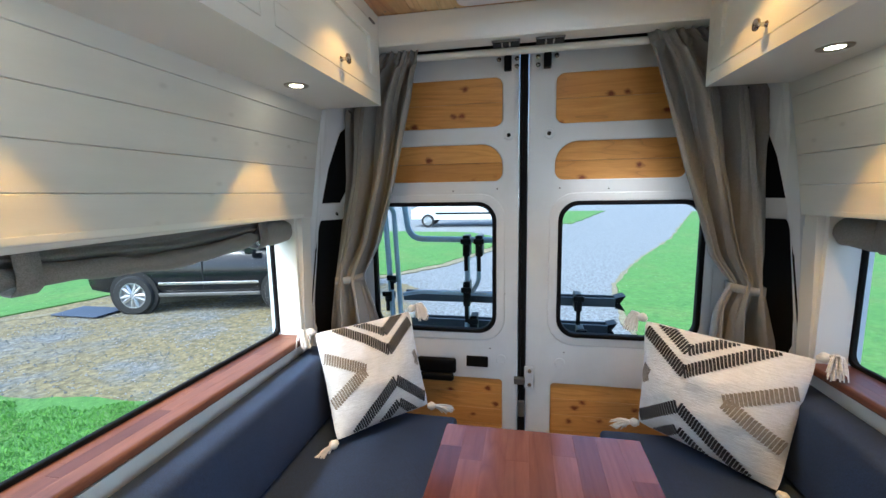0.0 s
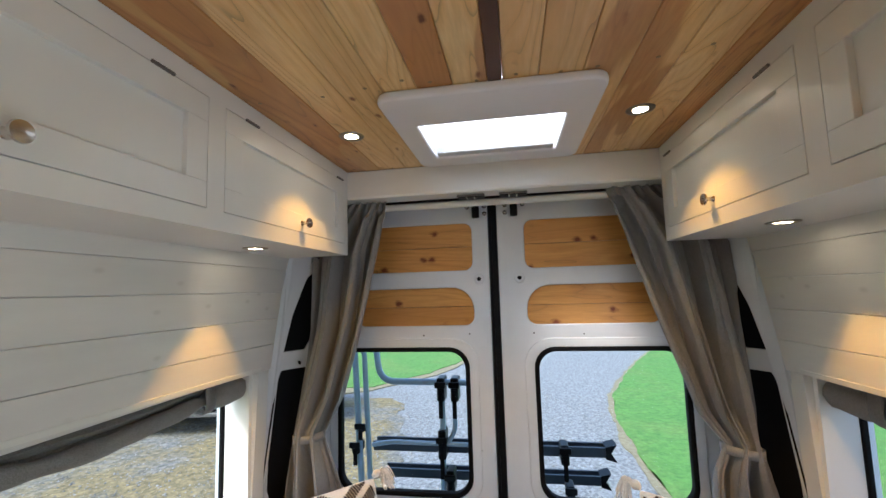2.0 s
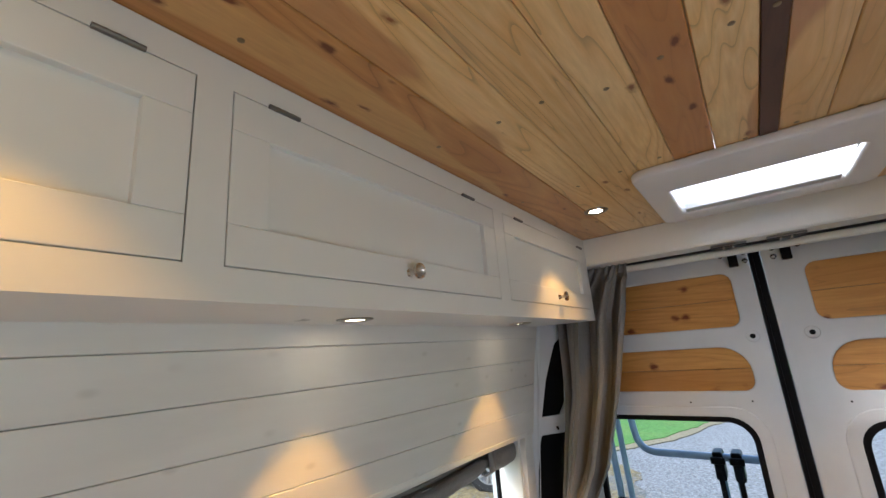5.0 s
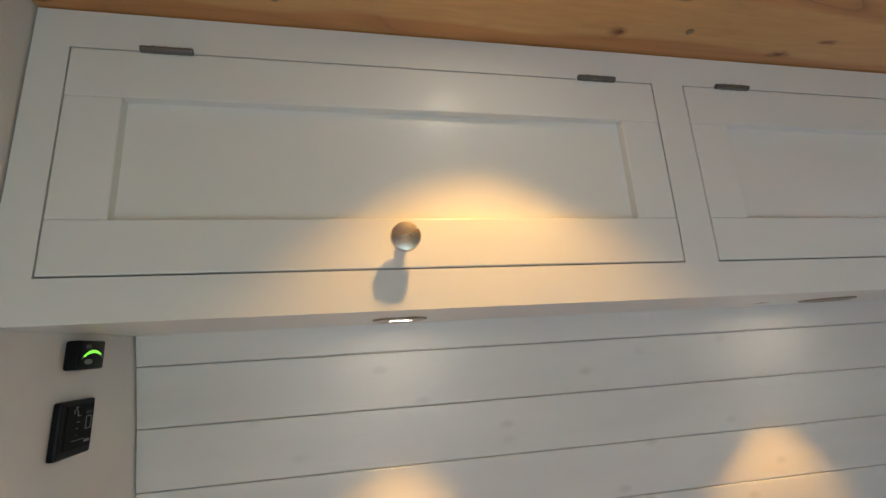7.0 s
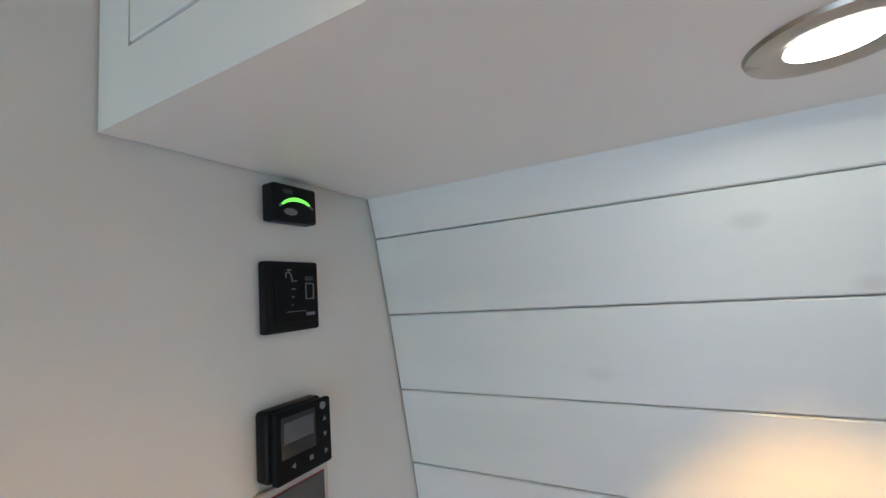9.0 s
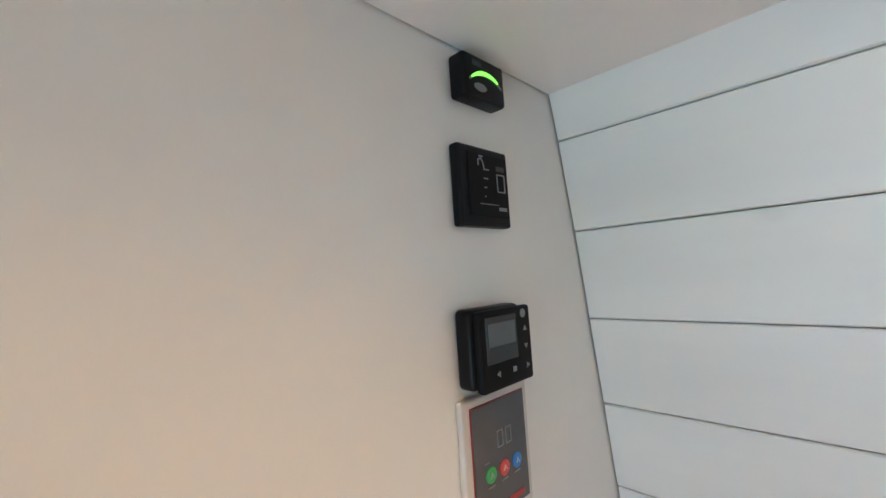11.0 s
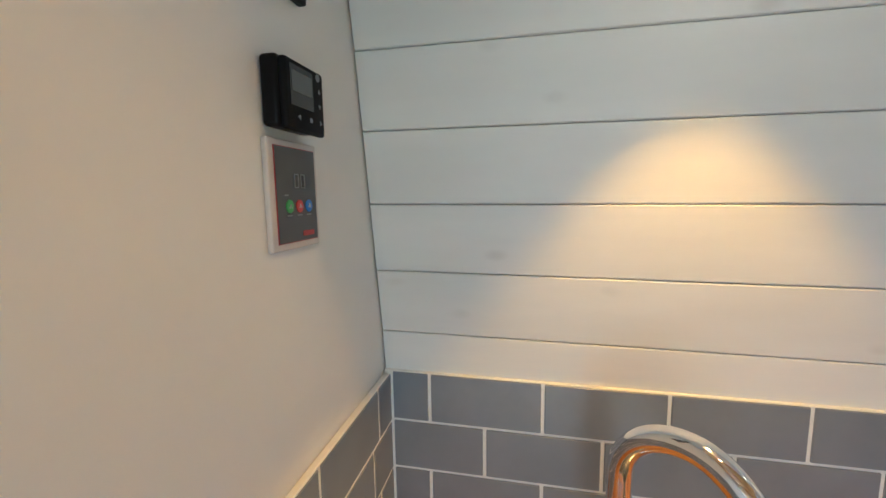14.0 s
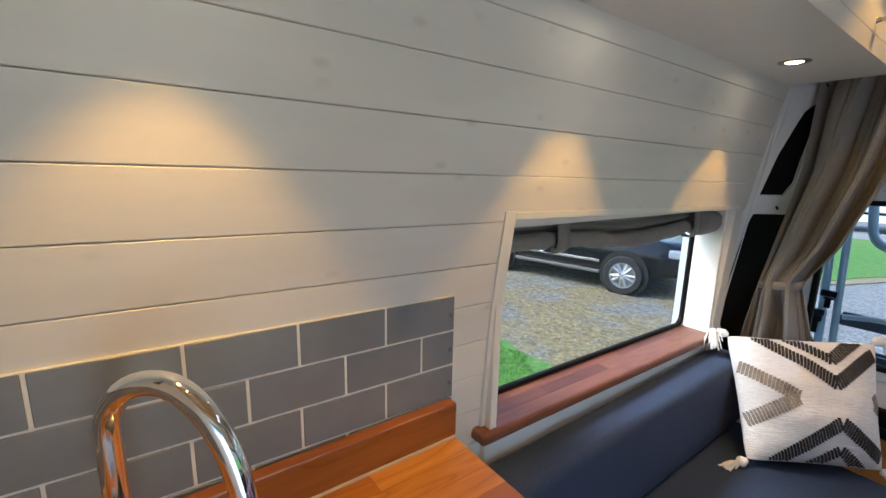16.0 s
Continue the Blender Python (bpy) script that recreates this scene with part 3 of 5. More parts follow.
def overhead_cabinet(side, unit):
    y0, y1, d0, d1, r0, r1, hinges, ky = unit
    f = mx(FACE, side)
    c = thing("overhead_cabinet", (f, (y0 + y1) / 2, Z0), "white painted overhead cabinet with a recessed-panel flap door", "cabinet", "overhead cabinets")
    t = 0.016

    def b(lo, hi, bev=0.0):
        return box((mx(lo[0], side), lo[1], lo[2]), (mx(hi[0], side), hi[1], hi[2]), bev)
    g = 0.0016
    frame_bm = bmesh.new()
    for lo, hi in (((FACE, y0, Z0), (FACE - t, y1, DZ0 - g)), ((FACE, y0, DZ1 + g), (FACE - t, y1, Z1)), ((FACE, y0, DZ0 - g), (FACE - t, d0 - g, DZ1 + g)), ((FACE, d1 + g, DZ0 - g), (FACE - t, y1, DZ1 + g))):
        box((mx(lo[0], side), lo[1], lo[2]), (mx(hi[0], side), hi[1], hi[2]), 0, frame_bm)
    part("face_frame", frame_bm, WHITE_PAINT, c)
    part("bottom_panel", b((FACE - t, y0, Z0 + 0.0006), (wall_x(Z0) + 0.0005, y1, Z0 + 0.012)), WHITE_PAINT, c)
    # dark-coloured box so the slits round the door read as shaded
    part("inner_box", b((FACE - t - 0.006, y0 + 0.002, Z0 + 0.014), (-0.79, y1 - 0.002, Z1 - 0.003)), GAP_SHADE, c)
    door = part("door", b((FACE - 0.010, r0 - 0.004, 1.678), (FACE - 0.016, r1 + 0.004, 1.806)), WHITE_PAINT, c)
    for nm, lo, hi in (("rail", (FACE + 0.0006, d0, DZ0), (FACE - 0.016, d1, 1.682)), ("rail", (FACE + 0.0006, d0, 1.802), (FACE - 0.016, d1, DZ1)), ("stile", (FACE + 0.0004, d0, 1.6822), (FACE - 0.016, r0, 1.8018)), ("stile", (FACE + 0.0004, r1, 1.6822), (FACE - 0.016, d1, 1.8018))):
        part(nm, b(lo, hi, 0.0012), WHITE_PAINT, door)
    for hy in hinges:
        h = bmesh.new()
        tube([(mx(FACE + 0.003, side), hy - 0.023, DZ1 + 0.001), (mx(FACE + 0.003, side), hy + 0.023, DZ1 + 0.001)], 0.0034, 8, h)
        for k in range(1, 4):
            yk = hy - 0.023 + 0.0115 * k
            tube([(mx(FACE + 0.003, side), yk - 0.0007, DZ1 + 0.001), (mx(FACE + 0.003, side), yk + 0.0007, DZ1 + 0.001)], 0.0039, 8, h)
        part("hinge", h, DARK_METAL, c, "small dark steel hinge", True)
    knob_parts(door, side, mx(FACE + 0.0006, side), ky, 1.658)
    return c


for side in (-1, 1):
    for u in UNITS:
        overhead_cabinet(side, u)
    x0, x1 = sorted((mx(FACE - 0.016, side), mx(-0.80, side)))
    structure("trim_cabinet_end", box((x0, 1.505, Z0 + 0.0006), (x1, 1.5055, Z1)), WHITE_PAINT, "white cabinet end panel")

# ---------------------------------------------------------------- recessed lamps


def downlight(x, y, z, watts, angle, blend, label):
    d = thing("recessed_downlight", (x, y, z), label, "ceiling lamp", "recessed lamps")
    part("bezel", lathe([(0.0215, z), (0.0345, z), (0.0335, z - 0.002), (0.0260, z - 0.0035), (0.0215, z - 0.0015)], 32, None, (x, y, 0)), RING, d, "brushed nickel ring", True)
    part("lens", lathe([(0.0205, z - 0.0002), (0.0205, z - 0.0012), (0.018, z - 0.0016)], 28, None, (x, y, 0)), LAMP_GLOW, d, "glowing warm white lens")
    lamp = new("downlight_beam", bpy.data.lights.new("downlight_beam", "SPOT"))
    lamp.data.energy, lamp.data.color = watts, WARM
    lamp.data.spot_size, lamp.data.spot_blend, lamp.data.shadow_soft_size = radians(angle), blend, 0.014
    lamp.location = (x, y, z - 0.004)


for side in (-1, 1):
    for y in (-0.174, 0.482, 1.165):
        downlight(mx(-0.70, side), y, Z0 + 0.0005, CABINET_SPOT, 75, 0.32, "small recessed warm lamp under the overhead cabinets")
    for y in (-0.10, 1.177):
        downlight(mx(-0.418, side), y, 1.8945, CEILING_SPOT, 98, 0.45, "small recessed warm lamp in the pine ceiling")

# ---------------------------------------------------------------- rear doors
DY = 1.72
Y_PLATE = 0.030


def pine_panel(door, outline_box, radius, cuts, rows, facing):
    x0, z0, x1, z1 = outline_box
    back = part("inset_panel", sheet([rounded(x0 - 0.006, z0 - 0.006, x1 + 0.006, z1 + 0.006, radius, 6, cuts)], DY + 0.022, 0.006, 0.001), GAP_SHADE, door)
    h = (z1 - z0) / rows
    for k in range(rows):
        part("pine_board", box((x0 - 0.004, DY + 0.010, z0 - 0.004 * (k == 0) + k * h), (x1 + 0.004, DY + 0.0215, z0 + (k + 1) * h - 0.0012 + 0.004 * (k == rows - 1)), 0.001, None, 1), DOOR_PINE, back)


def rear_door(name, x0, x1, inner, hinge_side):
    """inner: the edge of the inset panels towards the middle seam; hinge_side -1 for the door on the -x side."""
    s = hinge_side
    outer = inner + s * 0.47
    w_in, w_out = (-0.172, -0.695) if s < 0 else (0.077, 0.600)
    door = thing(name, ((x0 + x1) / 2, DY, 0.06), "white steel rear van door with pine inset panels", "", "", "structure")
    lo, hi = min(inner, outer), max(inner, outer)
    near = 1 if s < 0 else 0            # which low corner lies next to the seam
    p1 = (lo, 1.534, hi, 1.719)
    p2 = (lo, 1.322, hi, 1.467)
    p3 = (lo, 0.20, hi, 0.482)
    wlo, whi = min(w_in, w_out), max(w_in, w_out)
    cut2 = ((2, 0.085), (1, 0.035)) if s < 0 else ((3, 0.085), (0, 0.035))
    holes = [rounded(*p1, 0.032), rounded(*p2, 0.03, 7, cut2), rounded(wlo, 0.691, whi, 1.236, 0.075, 8), rounded(*p3, 0.015)]
    skin = part("door_skin", sheet([rounded(x0, 0.06, x1, 1.815, 0.012)] + holes, DY, Y_PLATE, 0.006), STEEL_WHITE, door, "", True)
    surround = part("window_surround", sheet([rounded(wlo - 0.038, 0.653, whi + 0.038, 1.272, 0.1, 8), rounded(wlo + 0.001, 0.692, whi - 0.001, 1.235, 0.075, 8)], DY - 0.005, 0.012, 0.005), STEEL_WHITE, door, "", True)
    part("rubber_seal", sheet([rounded(wlo - 0.004, 0.687, whi + 0.004, 1.240, 0.077, 8), rounded(wlo + 0.013, 0.704, whi - 0.013, 1.223, 0.065, 8)], DY - 0.009, 0.03, 0.004), BLACK_RUBBER, door, "black rubber window seal", True)
    p = part("pane", box((wlo + 0.005, DY + 0.008, 0.695), (whi - 0.005, DY + 0.012, 1.232)), PANE, door)
    p.visible_shadow = False
    pine_panel(door, p1, 0.032, (), 2, s)
    pine_panel(door, p2, 0.03, cut2, 2, s)
    pine_panel(door, p3, 0.015, (), 4, s)
    # caps, holes and small marks of the pressing
    ix = inner - s * 0.018
    cx = ix - s * 0.006
    for z in (1.498,):
        part("screw_boss", lathe([(0.020, 0.0), (0.018, -0.004), (0.010, -0.005)], 22, None, (cx, DY + 0.0005, z), Matrix.Rotation(radians(-90), 4, "X")), STEEL_WHITE, door, "", True)
        part("plug", lathe([(0.008, -0.0048), (0.0075, -0.0065), (0.004, -0.007)], 16, None, (cx, DY, z), Matrix.Rotation(radians(-90), 4, "X")), BLACK_RUBBER, door, "black rubber plug")
    part("screw_boss", lathe([(0.021, 0.0), (0.019, -0.004), (0.009, -0.003)], 22, None, (cx - s * -0.028 * (1 if s < 0 else -1) if s < 0 else cx + 0.058, DY + 0.0005, 0.575), Matrix.Rotation(radians(-90), 4, "X")), STEEL_WHITE, door, "", True)
    # flat dark discs on the skin, coloured as the shade inside small holes
    for dx, z in ((0.02, 1.29), (0.05, 0.62), (0.2, 1.285), (-0.01, 0.86)):
        part("small_hole", lathe([(0.003, 0.0), (0.003, -0.0012), (0.001, -0.0013)], 8, None, (inner + s * dx, DY + 0.0006, z), Matrix.Rotation(radians(-90), 4, "X")), GAP_SHADE, door)
    # check bracket and bolts at the top
    bx = inner - s * 0.02 if s < 0 else inner - 0.035
    part("check_bracket", box((bx - 0.014, DY - 0.022, 1.735), (bx + 0.014, DY + 0.001, 1.79), 0.004), BLACK_PLASTIC, door, "black check bracket")
    arm = part("check_arm", box((bx - 0.046, 1.538, 1.781), (bx + 0.046, 1.586, 1.7895), 0.002), BLACK_PLASTIC, door, "black check arm housing")
    for dx in (-0.014, 0.012):
        part("pin", box((bx + dx - 0.003, 1.5355, 1.7795), (bx + dx + 0.003, 1.584, 1.7815), 0.0006), NICKEL, arm, "bright steel pin")
    part("cover_strip", box((bx - 0.048, 1.533, 1.7835), (bx + 0.048, 1.5375, 1.790), 0.0008), DARK_METAL, arm)
    for dx in (-0.034, 0.034):
        for dz in (1.752, 1.781):
            if dx * s > 0 and dz < 1.76:
                continue
            part("bolt", lathe([(0.009, 0.0), (0.009, -0.003), (0.005, -0.006), (0.003, -0.0065)], 12, None, (bx + dx, DY + 0.0005, dz), Matrix.Rotation(radians(-90), 4, "X")), NICKEL, door)
    return door


left_door = rear_door("door_left", -0.80, -0.0805, -0.145, -1)
right_door = rear_door("door_right", -0.0455, 0.72, 0.057, 1)
seal = thing("door_seal", (-0.063, DY, 0.06), "black rubber seal between the rear doors", "door seal")
part("strip", box((-0.0795, DY + 0.004, 0.06), (-0.0465, DY + 0.05, 1.815), 0.003), BLACK_RUBBER, seal)
part("lip", tube([(-0.073, DY + 0.001, 0.07), (-0.073, DY + 0.001, 1.80)], 0.006, 10), BLACK_RUBBER, seal, "", True)

# pull, lock plate and latch
bm = box((-0.510, DY - 0.022, 0.505), (-0.340, DY - 0.0008, 0.572), 0.010, None, 3)
box((-0.500, DY - 0.030, 0.470), (-0.350, DY - 0.0008, 0.5045), 0.012, bm, 3)
part("door_pull", bm, BLACK_PLASTIC, left_door, "black plastic pull handle", True)
part("lock_plate", box((-0.296, DY - 0.006, 0.536), (-0.203, DY - 0.0008, 0.584), 0.004), BLACK_PLASTIC, left_door, "black lock cover plate")
bm = box((-0.094, DY - 0.028, 0.478), (-0.048, DY - 0.001, 0.505), 0.004)
box((-0.075, DY - 0.020, 0.33), (-0.05, DY - 0.001, 0.40), 0.004, bm)
part("latch", bm, DARK_METAL, left_door, "dark steel door latch")
part("striker", box((-0.052, DY - 0.012, 0.455), (-0.012, DY - 0.0008, 0.555), 0.008, None, 3), STEEL_WHITE, right_door)
for z in (0.475, 0.535):
    part("bolt", lathe([(0.009, 0.0), (0.009, -0.003), (0.004, -0.006)], 6, None, (-0.03, DY - 0.0125, z), Matrix.Rotation(radians(-90), 4, "X")), NICKEL, right_door)


def corner_pillar(side):
    p = thing("corner_pillar", (mx(-0.86, side), 1.62, 0.0), "white steel rear pillar with black openings", "pillar", "rear pillars")
    a, b = (-0.915, 1.565), (-0.80, 1.735)
    d = Vector((b[0] - a[0], b[1] - a[1]))

    def lean(v):
        # sheet drawn in (u, z): bend onto the slanting pillar, leaning in towards the roof
        u, z = v.co.x, v.co.z
        off = v.co.y
        nx, ny = -d.y, d.x
        ln = d.length
        base = wall_x(z) - wall_x(0.75)
        v.co = Vector((mx(a[0] + base + d.x * u - nx / ln * off * -1, side), a[1] + d.y * u + ny / ln * off, z))
    holes = [[(0.08, 1.245), (0.50, 1.245), (0.62, 1.29), (0.62, 1.50), (0.5, 1.56), (0.3, 1.52), (0.14, 1.38)], rounded(0.06, 0.30, 0.72, 1.175, 0.05)]
    bm = sheet([[(-0.35, 0), (1.2, 0), (1.2, 1.9), (-0.35, 1.9)]] + holes, 0.0, 0.02, 0.004)
    bmesh.ops.subdivide_edges(bm, edges=[e for e in bm.edges if e.calc_length() > 0.2], cuts=4)
    for v in bm.verts:
        lean(v)
    part("pillar_skin", bm, STEEL_WHITE, p, "", False)
    bm = box((-0.3, 0.035, 0.02), (1.15, 0.04, 1.88))
    for v in bm.verts:
        lean(v)
    part("black_backing", bm, BLACK_PLASTIC, p, "black plastic lining")
    for k in range(9):
        bm = box((0.08, 0.012, 0.62 + 0.058 * k), (0.70, 0.034, 0.655 + 0.058 * k), 0.006)
        for v in bm.verts:
            lean(v)
        part("vent_rib", bm, BLACK_PLASTIC, p)
    for z in (1.20, 1.60):
        part("plug", lathe([(0.008, 0), (0.006, 0.004)], 14, None, (mx(-0.855 + wall_x(z) + 0.92, side), 1.615, z), Matrix.Rotation(radians(60 if side < 0 else -60), 4, "Y")), BLACK_RUBBER, p)


for side in (-1, 1):
    corner_pillar(side)

# curtain pole and curtains
pole = thing("curtain_pole", (MID, 1.60, 1.772), "white round curtain pole across the rear doors", "curtain pole")
part("pole", tube([(-0.72, 1.60, 1.772), (0.64, 1.60, 1.772)], 0.0125, 16), WHITE_PAINT, pole, "", True)


def curtain(side):
    c = thing("curtain", (mx(-0.62, side), 1.60, 0.60), "grey-beige linen curtain gathered by a tieback", "curtain", "rear curtains")
    nu, nv = 90, 70
    if side < 0:
        keys = ((1.795, -0.590, -0.437), (1.60, -0.748, -0.474), (1.33, -0.752, -0.540), (1.087, -0.791, -0.619), (0.955, -0.812, -0.694), (0.84, -0.826, -0.670), (0.74, -0.838, -0.650), (0.58, -0.848, -0.645))
    else:
        keys = ((1.795, -0.593, -0.408), (1.595, -0.781, -0.461), (1.51, -0.790, -0.486), (1.29, -0.812, -0.558), (1.058, -0.827, -0.634), (0.962, -0.816, -0.708), (0.87, -0.848, -0.667), (0.76, -0.874, -0.659), (0.58, -0.885, -0.650))
    zs = [k[0] for k in keys][::-1]
    lo, hi = [k[1] for k in keys][::-1], [k[2] for k in keys][::-1]
    bm = bmesh.new()
    for j in range(nv):
        z = 1.795 - (1.795 - 0.60) * j / (nv - 1)
        a, b = float(np.interp(z, zs, lo)), float(np.interp(z, zs, hi))
        squeeze = math.exp(-((z - 0.945) / 0.09) ** 2)
        for i in range(nu):
            u = i / (nu - 1)
            w = u + 0.05 * math.sin(2.2 * z + 5 * u + side)
            soft_fold = math.sin(w * 2 * math.pi * 2.6 + 1.1 * math.sin(1.7 * z + side) + side)
            fold = 1.25 * math.copysign(abs(soft_fold) ** 0.7, soft_fold) + 0.55 * (1 - 2 * abs(math.sin(w * math.pi * 6.3 + 2 + 1.5 * z))) + 0.22 * math.sin(w * 2 * math.pi * 11 + 4 * z) + 0.8 * noise.noise((u * 5, z * 1.6, 4 + side))
            depth = 0.028 * (1 - 0.68 * squeeze) * (0.7 + 0.3 * min(1, abs(u - 0.5) * 4 + 0.3)) if z < 1.74 else 0.014
            y = 1.582 + fold * depth + 0.012 * noise.noise((u * 4, z * 5, side))
            y -= 0.035 * squeeze * (1 - (2 * u - 1) ** 2)
            if z > 1.75:
                y = 1.570 + 0.011 * math.sin(w * 2 * math.pi * 5.5) + 0.004 * math.sin(w * 55)
            x = a + (b - a) * (u + 0.012 * math.sin(w * 2 * math.pi * 13))
            bm.verts.new((mx(x, side), y, z + 0.006 * math.sin(w * 40) * (j == 0)))
    bm.verts.ensure_lookup_table()
    for j in range(nv - 1):
        for i in range(nu - 1):
            k = j * nu + i
            bm.faces.new([bm.verts[q] for q in (k, k + 1, k + nu + 1, k + nu)])
    ob = part("drape", bm, LINEN, c, "", True)
    ob.modifiers.new("thick", "SOLIDIFY").thickness = 0.0022
    band = bmesh.new()
    for k in range(29):
        t = 2 * math.pi * k / 28
        x, y = (-0.753 if side < 0 else -0.762) + 0.062 * math.cos(t), 1.583 + 0.045 * math.sin(t)
        for dz in (0.0, 0.028):
            band.verts.new((mx(x, side), y, 0.928 + dz + 0.16 * (x + 0.75)))
    band.verts.ensure_lookup_table()
    for k in range(28):
        band.faces.new([band.verts[q] for q in (2 * k, 2 * k + 2, 2 * k + 3, 2 * k + 1)])
    tb = part("tieback", band, LINEN, c, "linen tieback", True)
    tb.modifiers.new("thick", "SOLIDIFY").thickness = 0.003


for side in (-1, 1):
    curtain(side)

# ---------------------------------------------------------------- kitchen corner
TX = -0.886
board = thing("tiled_splashback", (TX, -0.13, 0.81), "blue-grey metro tiles with white grout on a board", "splashback")
part("backing", dip(box((TX - 0.010, FRONT + 0.001, 0.80), (TX - 0.0015, 0.256, 1.087), 0.001), 0.015, FRONT + 0.3), GROUT, board, "white grout and board edge")
part("backing", box((TX, FRONT + 0.001, 0.80), (-0.34, FRONT + 0.0085, 1.087), 0.001), GROUT, board)
for row in range(4):
    z1 = 1.0855 - 0.0675 * row
    z0 = z1 - 0.0638
    shift = 0.0 if row % 2 == 0 else 0.071
    ys = sorted([0.112 + shift - 0.1425 * k for k in range(7)])
    ys = [FRONT + 0.011] + [y for y in ys if FRONT + 0.03 < y < 0.24] + [0.2555]
    for a, b in zip(ys, ys[1:]):
        part("tile", dip(box((TX - 0.003, a + 0.0022, z0), (TX + 0.0006, b - 0.0022, z1), 0.0009, None, 1), 0.015, FRONT + 0.3), TILE, board)
    xs = [-0.893] + [x for x in [-0.842 + shift * (1 if row % 2 else 0) + 0.1458 * k - (0.0 if row % 2 == 0 else 0.05) for k in range(5)] if -0.87 < x < -0.37] + [-0.341]
    for a, b in zip(xs, xs[1:]):
        part("tile", box((a + 0.0022, FRONT + 0.006, z0), (b - 0.0022, FRONT + 0.0095, z1), 0.0009, None, 1), TILE, board)
for z in (1.052, 0.985, 0.918):
    part("screw", lathe([(0.0042, 0.0025), (0.0042, 0.0042), (0.002, 0.0050)], 12, None, (TX, 0.2445, z - 0.007), Matrix.Rotation(radians(90), 4, "Y")), DARK_METAL, board, "dark screw head")

worktop = thing("worktop", (-0.65, -0.14, 0.77), "oiled orange-brown hardwood worktop of glued staves", "worktop")
rng = random.Random(11)
for k in range(9):
    x0 = -0.905 + 0.046 * k
    y = FRONT + 0.001
    if k == 0:
        continue
    while y < 0.24:
        y2 = min(0.242, y + rng.uniform(0.16, 0.42))
        if 0.242 - y2 < 0.08:
            y2 = 0.242
        # the basin is let into the middle staves
        segs = [(y, y2)]
        if 4 <= k <= 7:
            segs = [(a, b) for a, b in ((y, min(y2, -0.36)), (max(y, -0.03), y2)) if b - a > 0.01]
        for a, b in segs:
            part("stave", box((x0, a, 0.775), (x0 + 0.0457, b - 0.0003, 0.812), 0.0003, None, 1), COUNTER_WOOD, worktop)
        y = y2
upstand = thing("worktop_upstand", (-0.882, -0.13, 0.8125), "orange-brown hardwood upstand behind the worktop", "upstand")
part("strip", box((TX + 0.0035, FRONT + 0.012, 0.8125), (TX + 0.026, 0.246, 0.880), 0.003), UPSTAND_WOOD, upstand)
bm = tube([(TX + 0.028, -0.50, 0.8135), (TX + 0.028, 0.24, 0.8135)], 0.003, 6)
part("sealant", bm, plain("pale_sealant", (0.5, 0.42, 0.33), 0.6), upstand, "pale sealant bead")
base_unit = thing("kitchen_base_unit", (-0.65, -0.14, 0.0), "white painted base cabinet under the worktop", "cabinet")
bm = bmesh.new()
for lo, hi in (((-0.90, FRONT + 0.002, 0.0), (-0.52, FRONT + 0.02, 0.773)), ((-0.90, 0.215, 0.0), (-0.52, 0.235, 0.773)), ((-0.535, FRONT + 0.021, 0.0), (-0.52, 0.214, 0.773))):
    box(lo, hi, 0.001, bm)
part("carcass", bm, WHITE_PAINT, base_unit)
sink = thing("sink", (-0.65, -0.2, 0.66), "stainless steel inset sink", "sink")
bm = sheet([rounded(-0.728, -0.367, -0.530, -0.023, 0.04), rounded(-0.712, -0.351, -0.546, -0.039, 0.04)], 0.8135, 0.003, 0.001, "z")
part("rim", bm, NICKEL, sink)
bm = bmesh.new()
for lo, hi in (((-0.715, -0.354, 0.68), (-0.712, -0.036, 0.812)), ((-0.546, -0.354, 0.68), (-0.543, -0.036, 0.812)), ((-0.712, -0.354, 0.68), (-0.546, -0.351, 0.812)), ((-0.712, -0.039, 0.68), (-0.546, -0.036, 0.812)), ((-0.715, -0.354, 0.677), (-0.543, -0.036, 0.68))):
    box(lo, hi, 0, bm)
part("basin", bm, NICKEL, sink)

tap = thing("kitchen_tap", (-0.797, -0.245, 0.8125), "polished chrome swan-neck kitchen tap", "tap")
base = Vector((-0.797, -0.245, 0))
way = Vector((0.70, 0.714, 0))
R = 0.064
path = [base + Vector((0, 0, z)) for z in (0.835, 0.88, 0.93, 0.98, 1.02, 1.040)]
for k in range(1, 13):
    a = math.pi / 2 * k / 12
    path.append(base + way * (R - R * math.cos(a)) + Vector((0, 0, 1.043 + 0.060 * math.sin(a))))
for k in range(1, 19):
    a = radians(76) * k / 18
    path.append(base + way * (R + 0.083 * math.sin(a)) + Vector((0, 0, 1.103 - 0.15 * (1 - math.cos(a)))))
last = path[-1] + (path[-1] - path[-2]).normalized() * 0.012
path.append(last)
part("spout", tube(path, 0.0122, 24), CHROME, tap, "", True)
tipdir = (path[-1] - path[-3]).normalized()
part("aerator", tube([last, last + tipdir * 0.012], 0.0136, 24), CHROME, tap, "", True)
part("body", lathe([(0.026, 0.8125), (0.026, 0.818), (0.021, 0.822), (0.020, 0.86), (0.014, 0.868)], 28, None, (base.x, base.y, 0)), CHROME, tap, "", True)
part("lever", tube([(base.x + 0.018, base.y - 0.005, 0.845), (base.x + 0.05, base.y - 0.02, 0.853), (base.x + 0.085, base.y - 0.03, 0.868)], 0.005, 10), CHROME, tap, "chrome lever", True)

# ---------------------------------------------------------------- controls on the partition
PY = FRONT


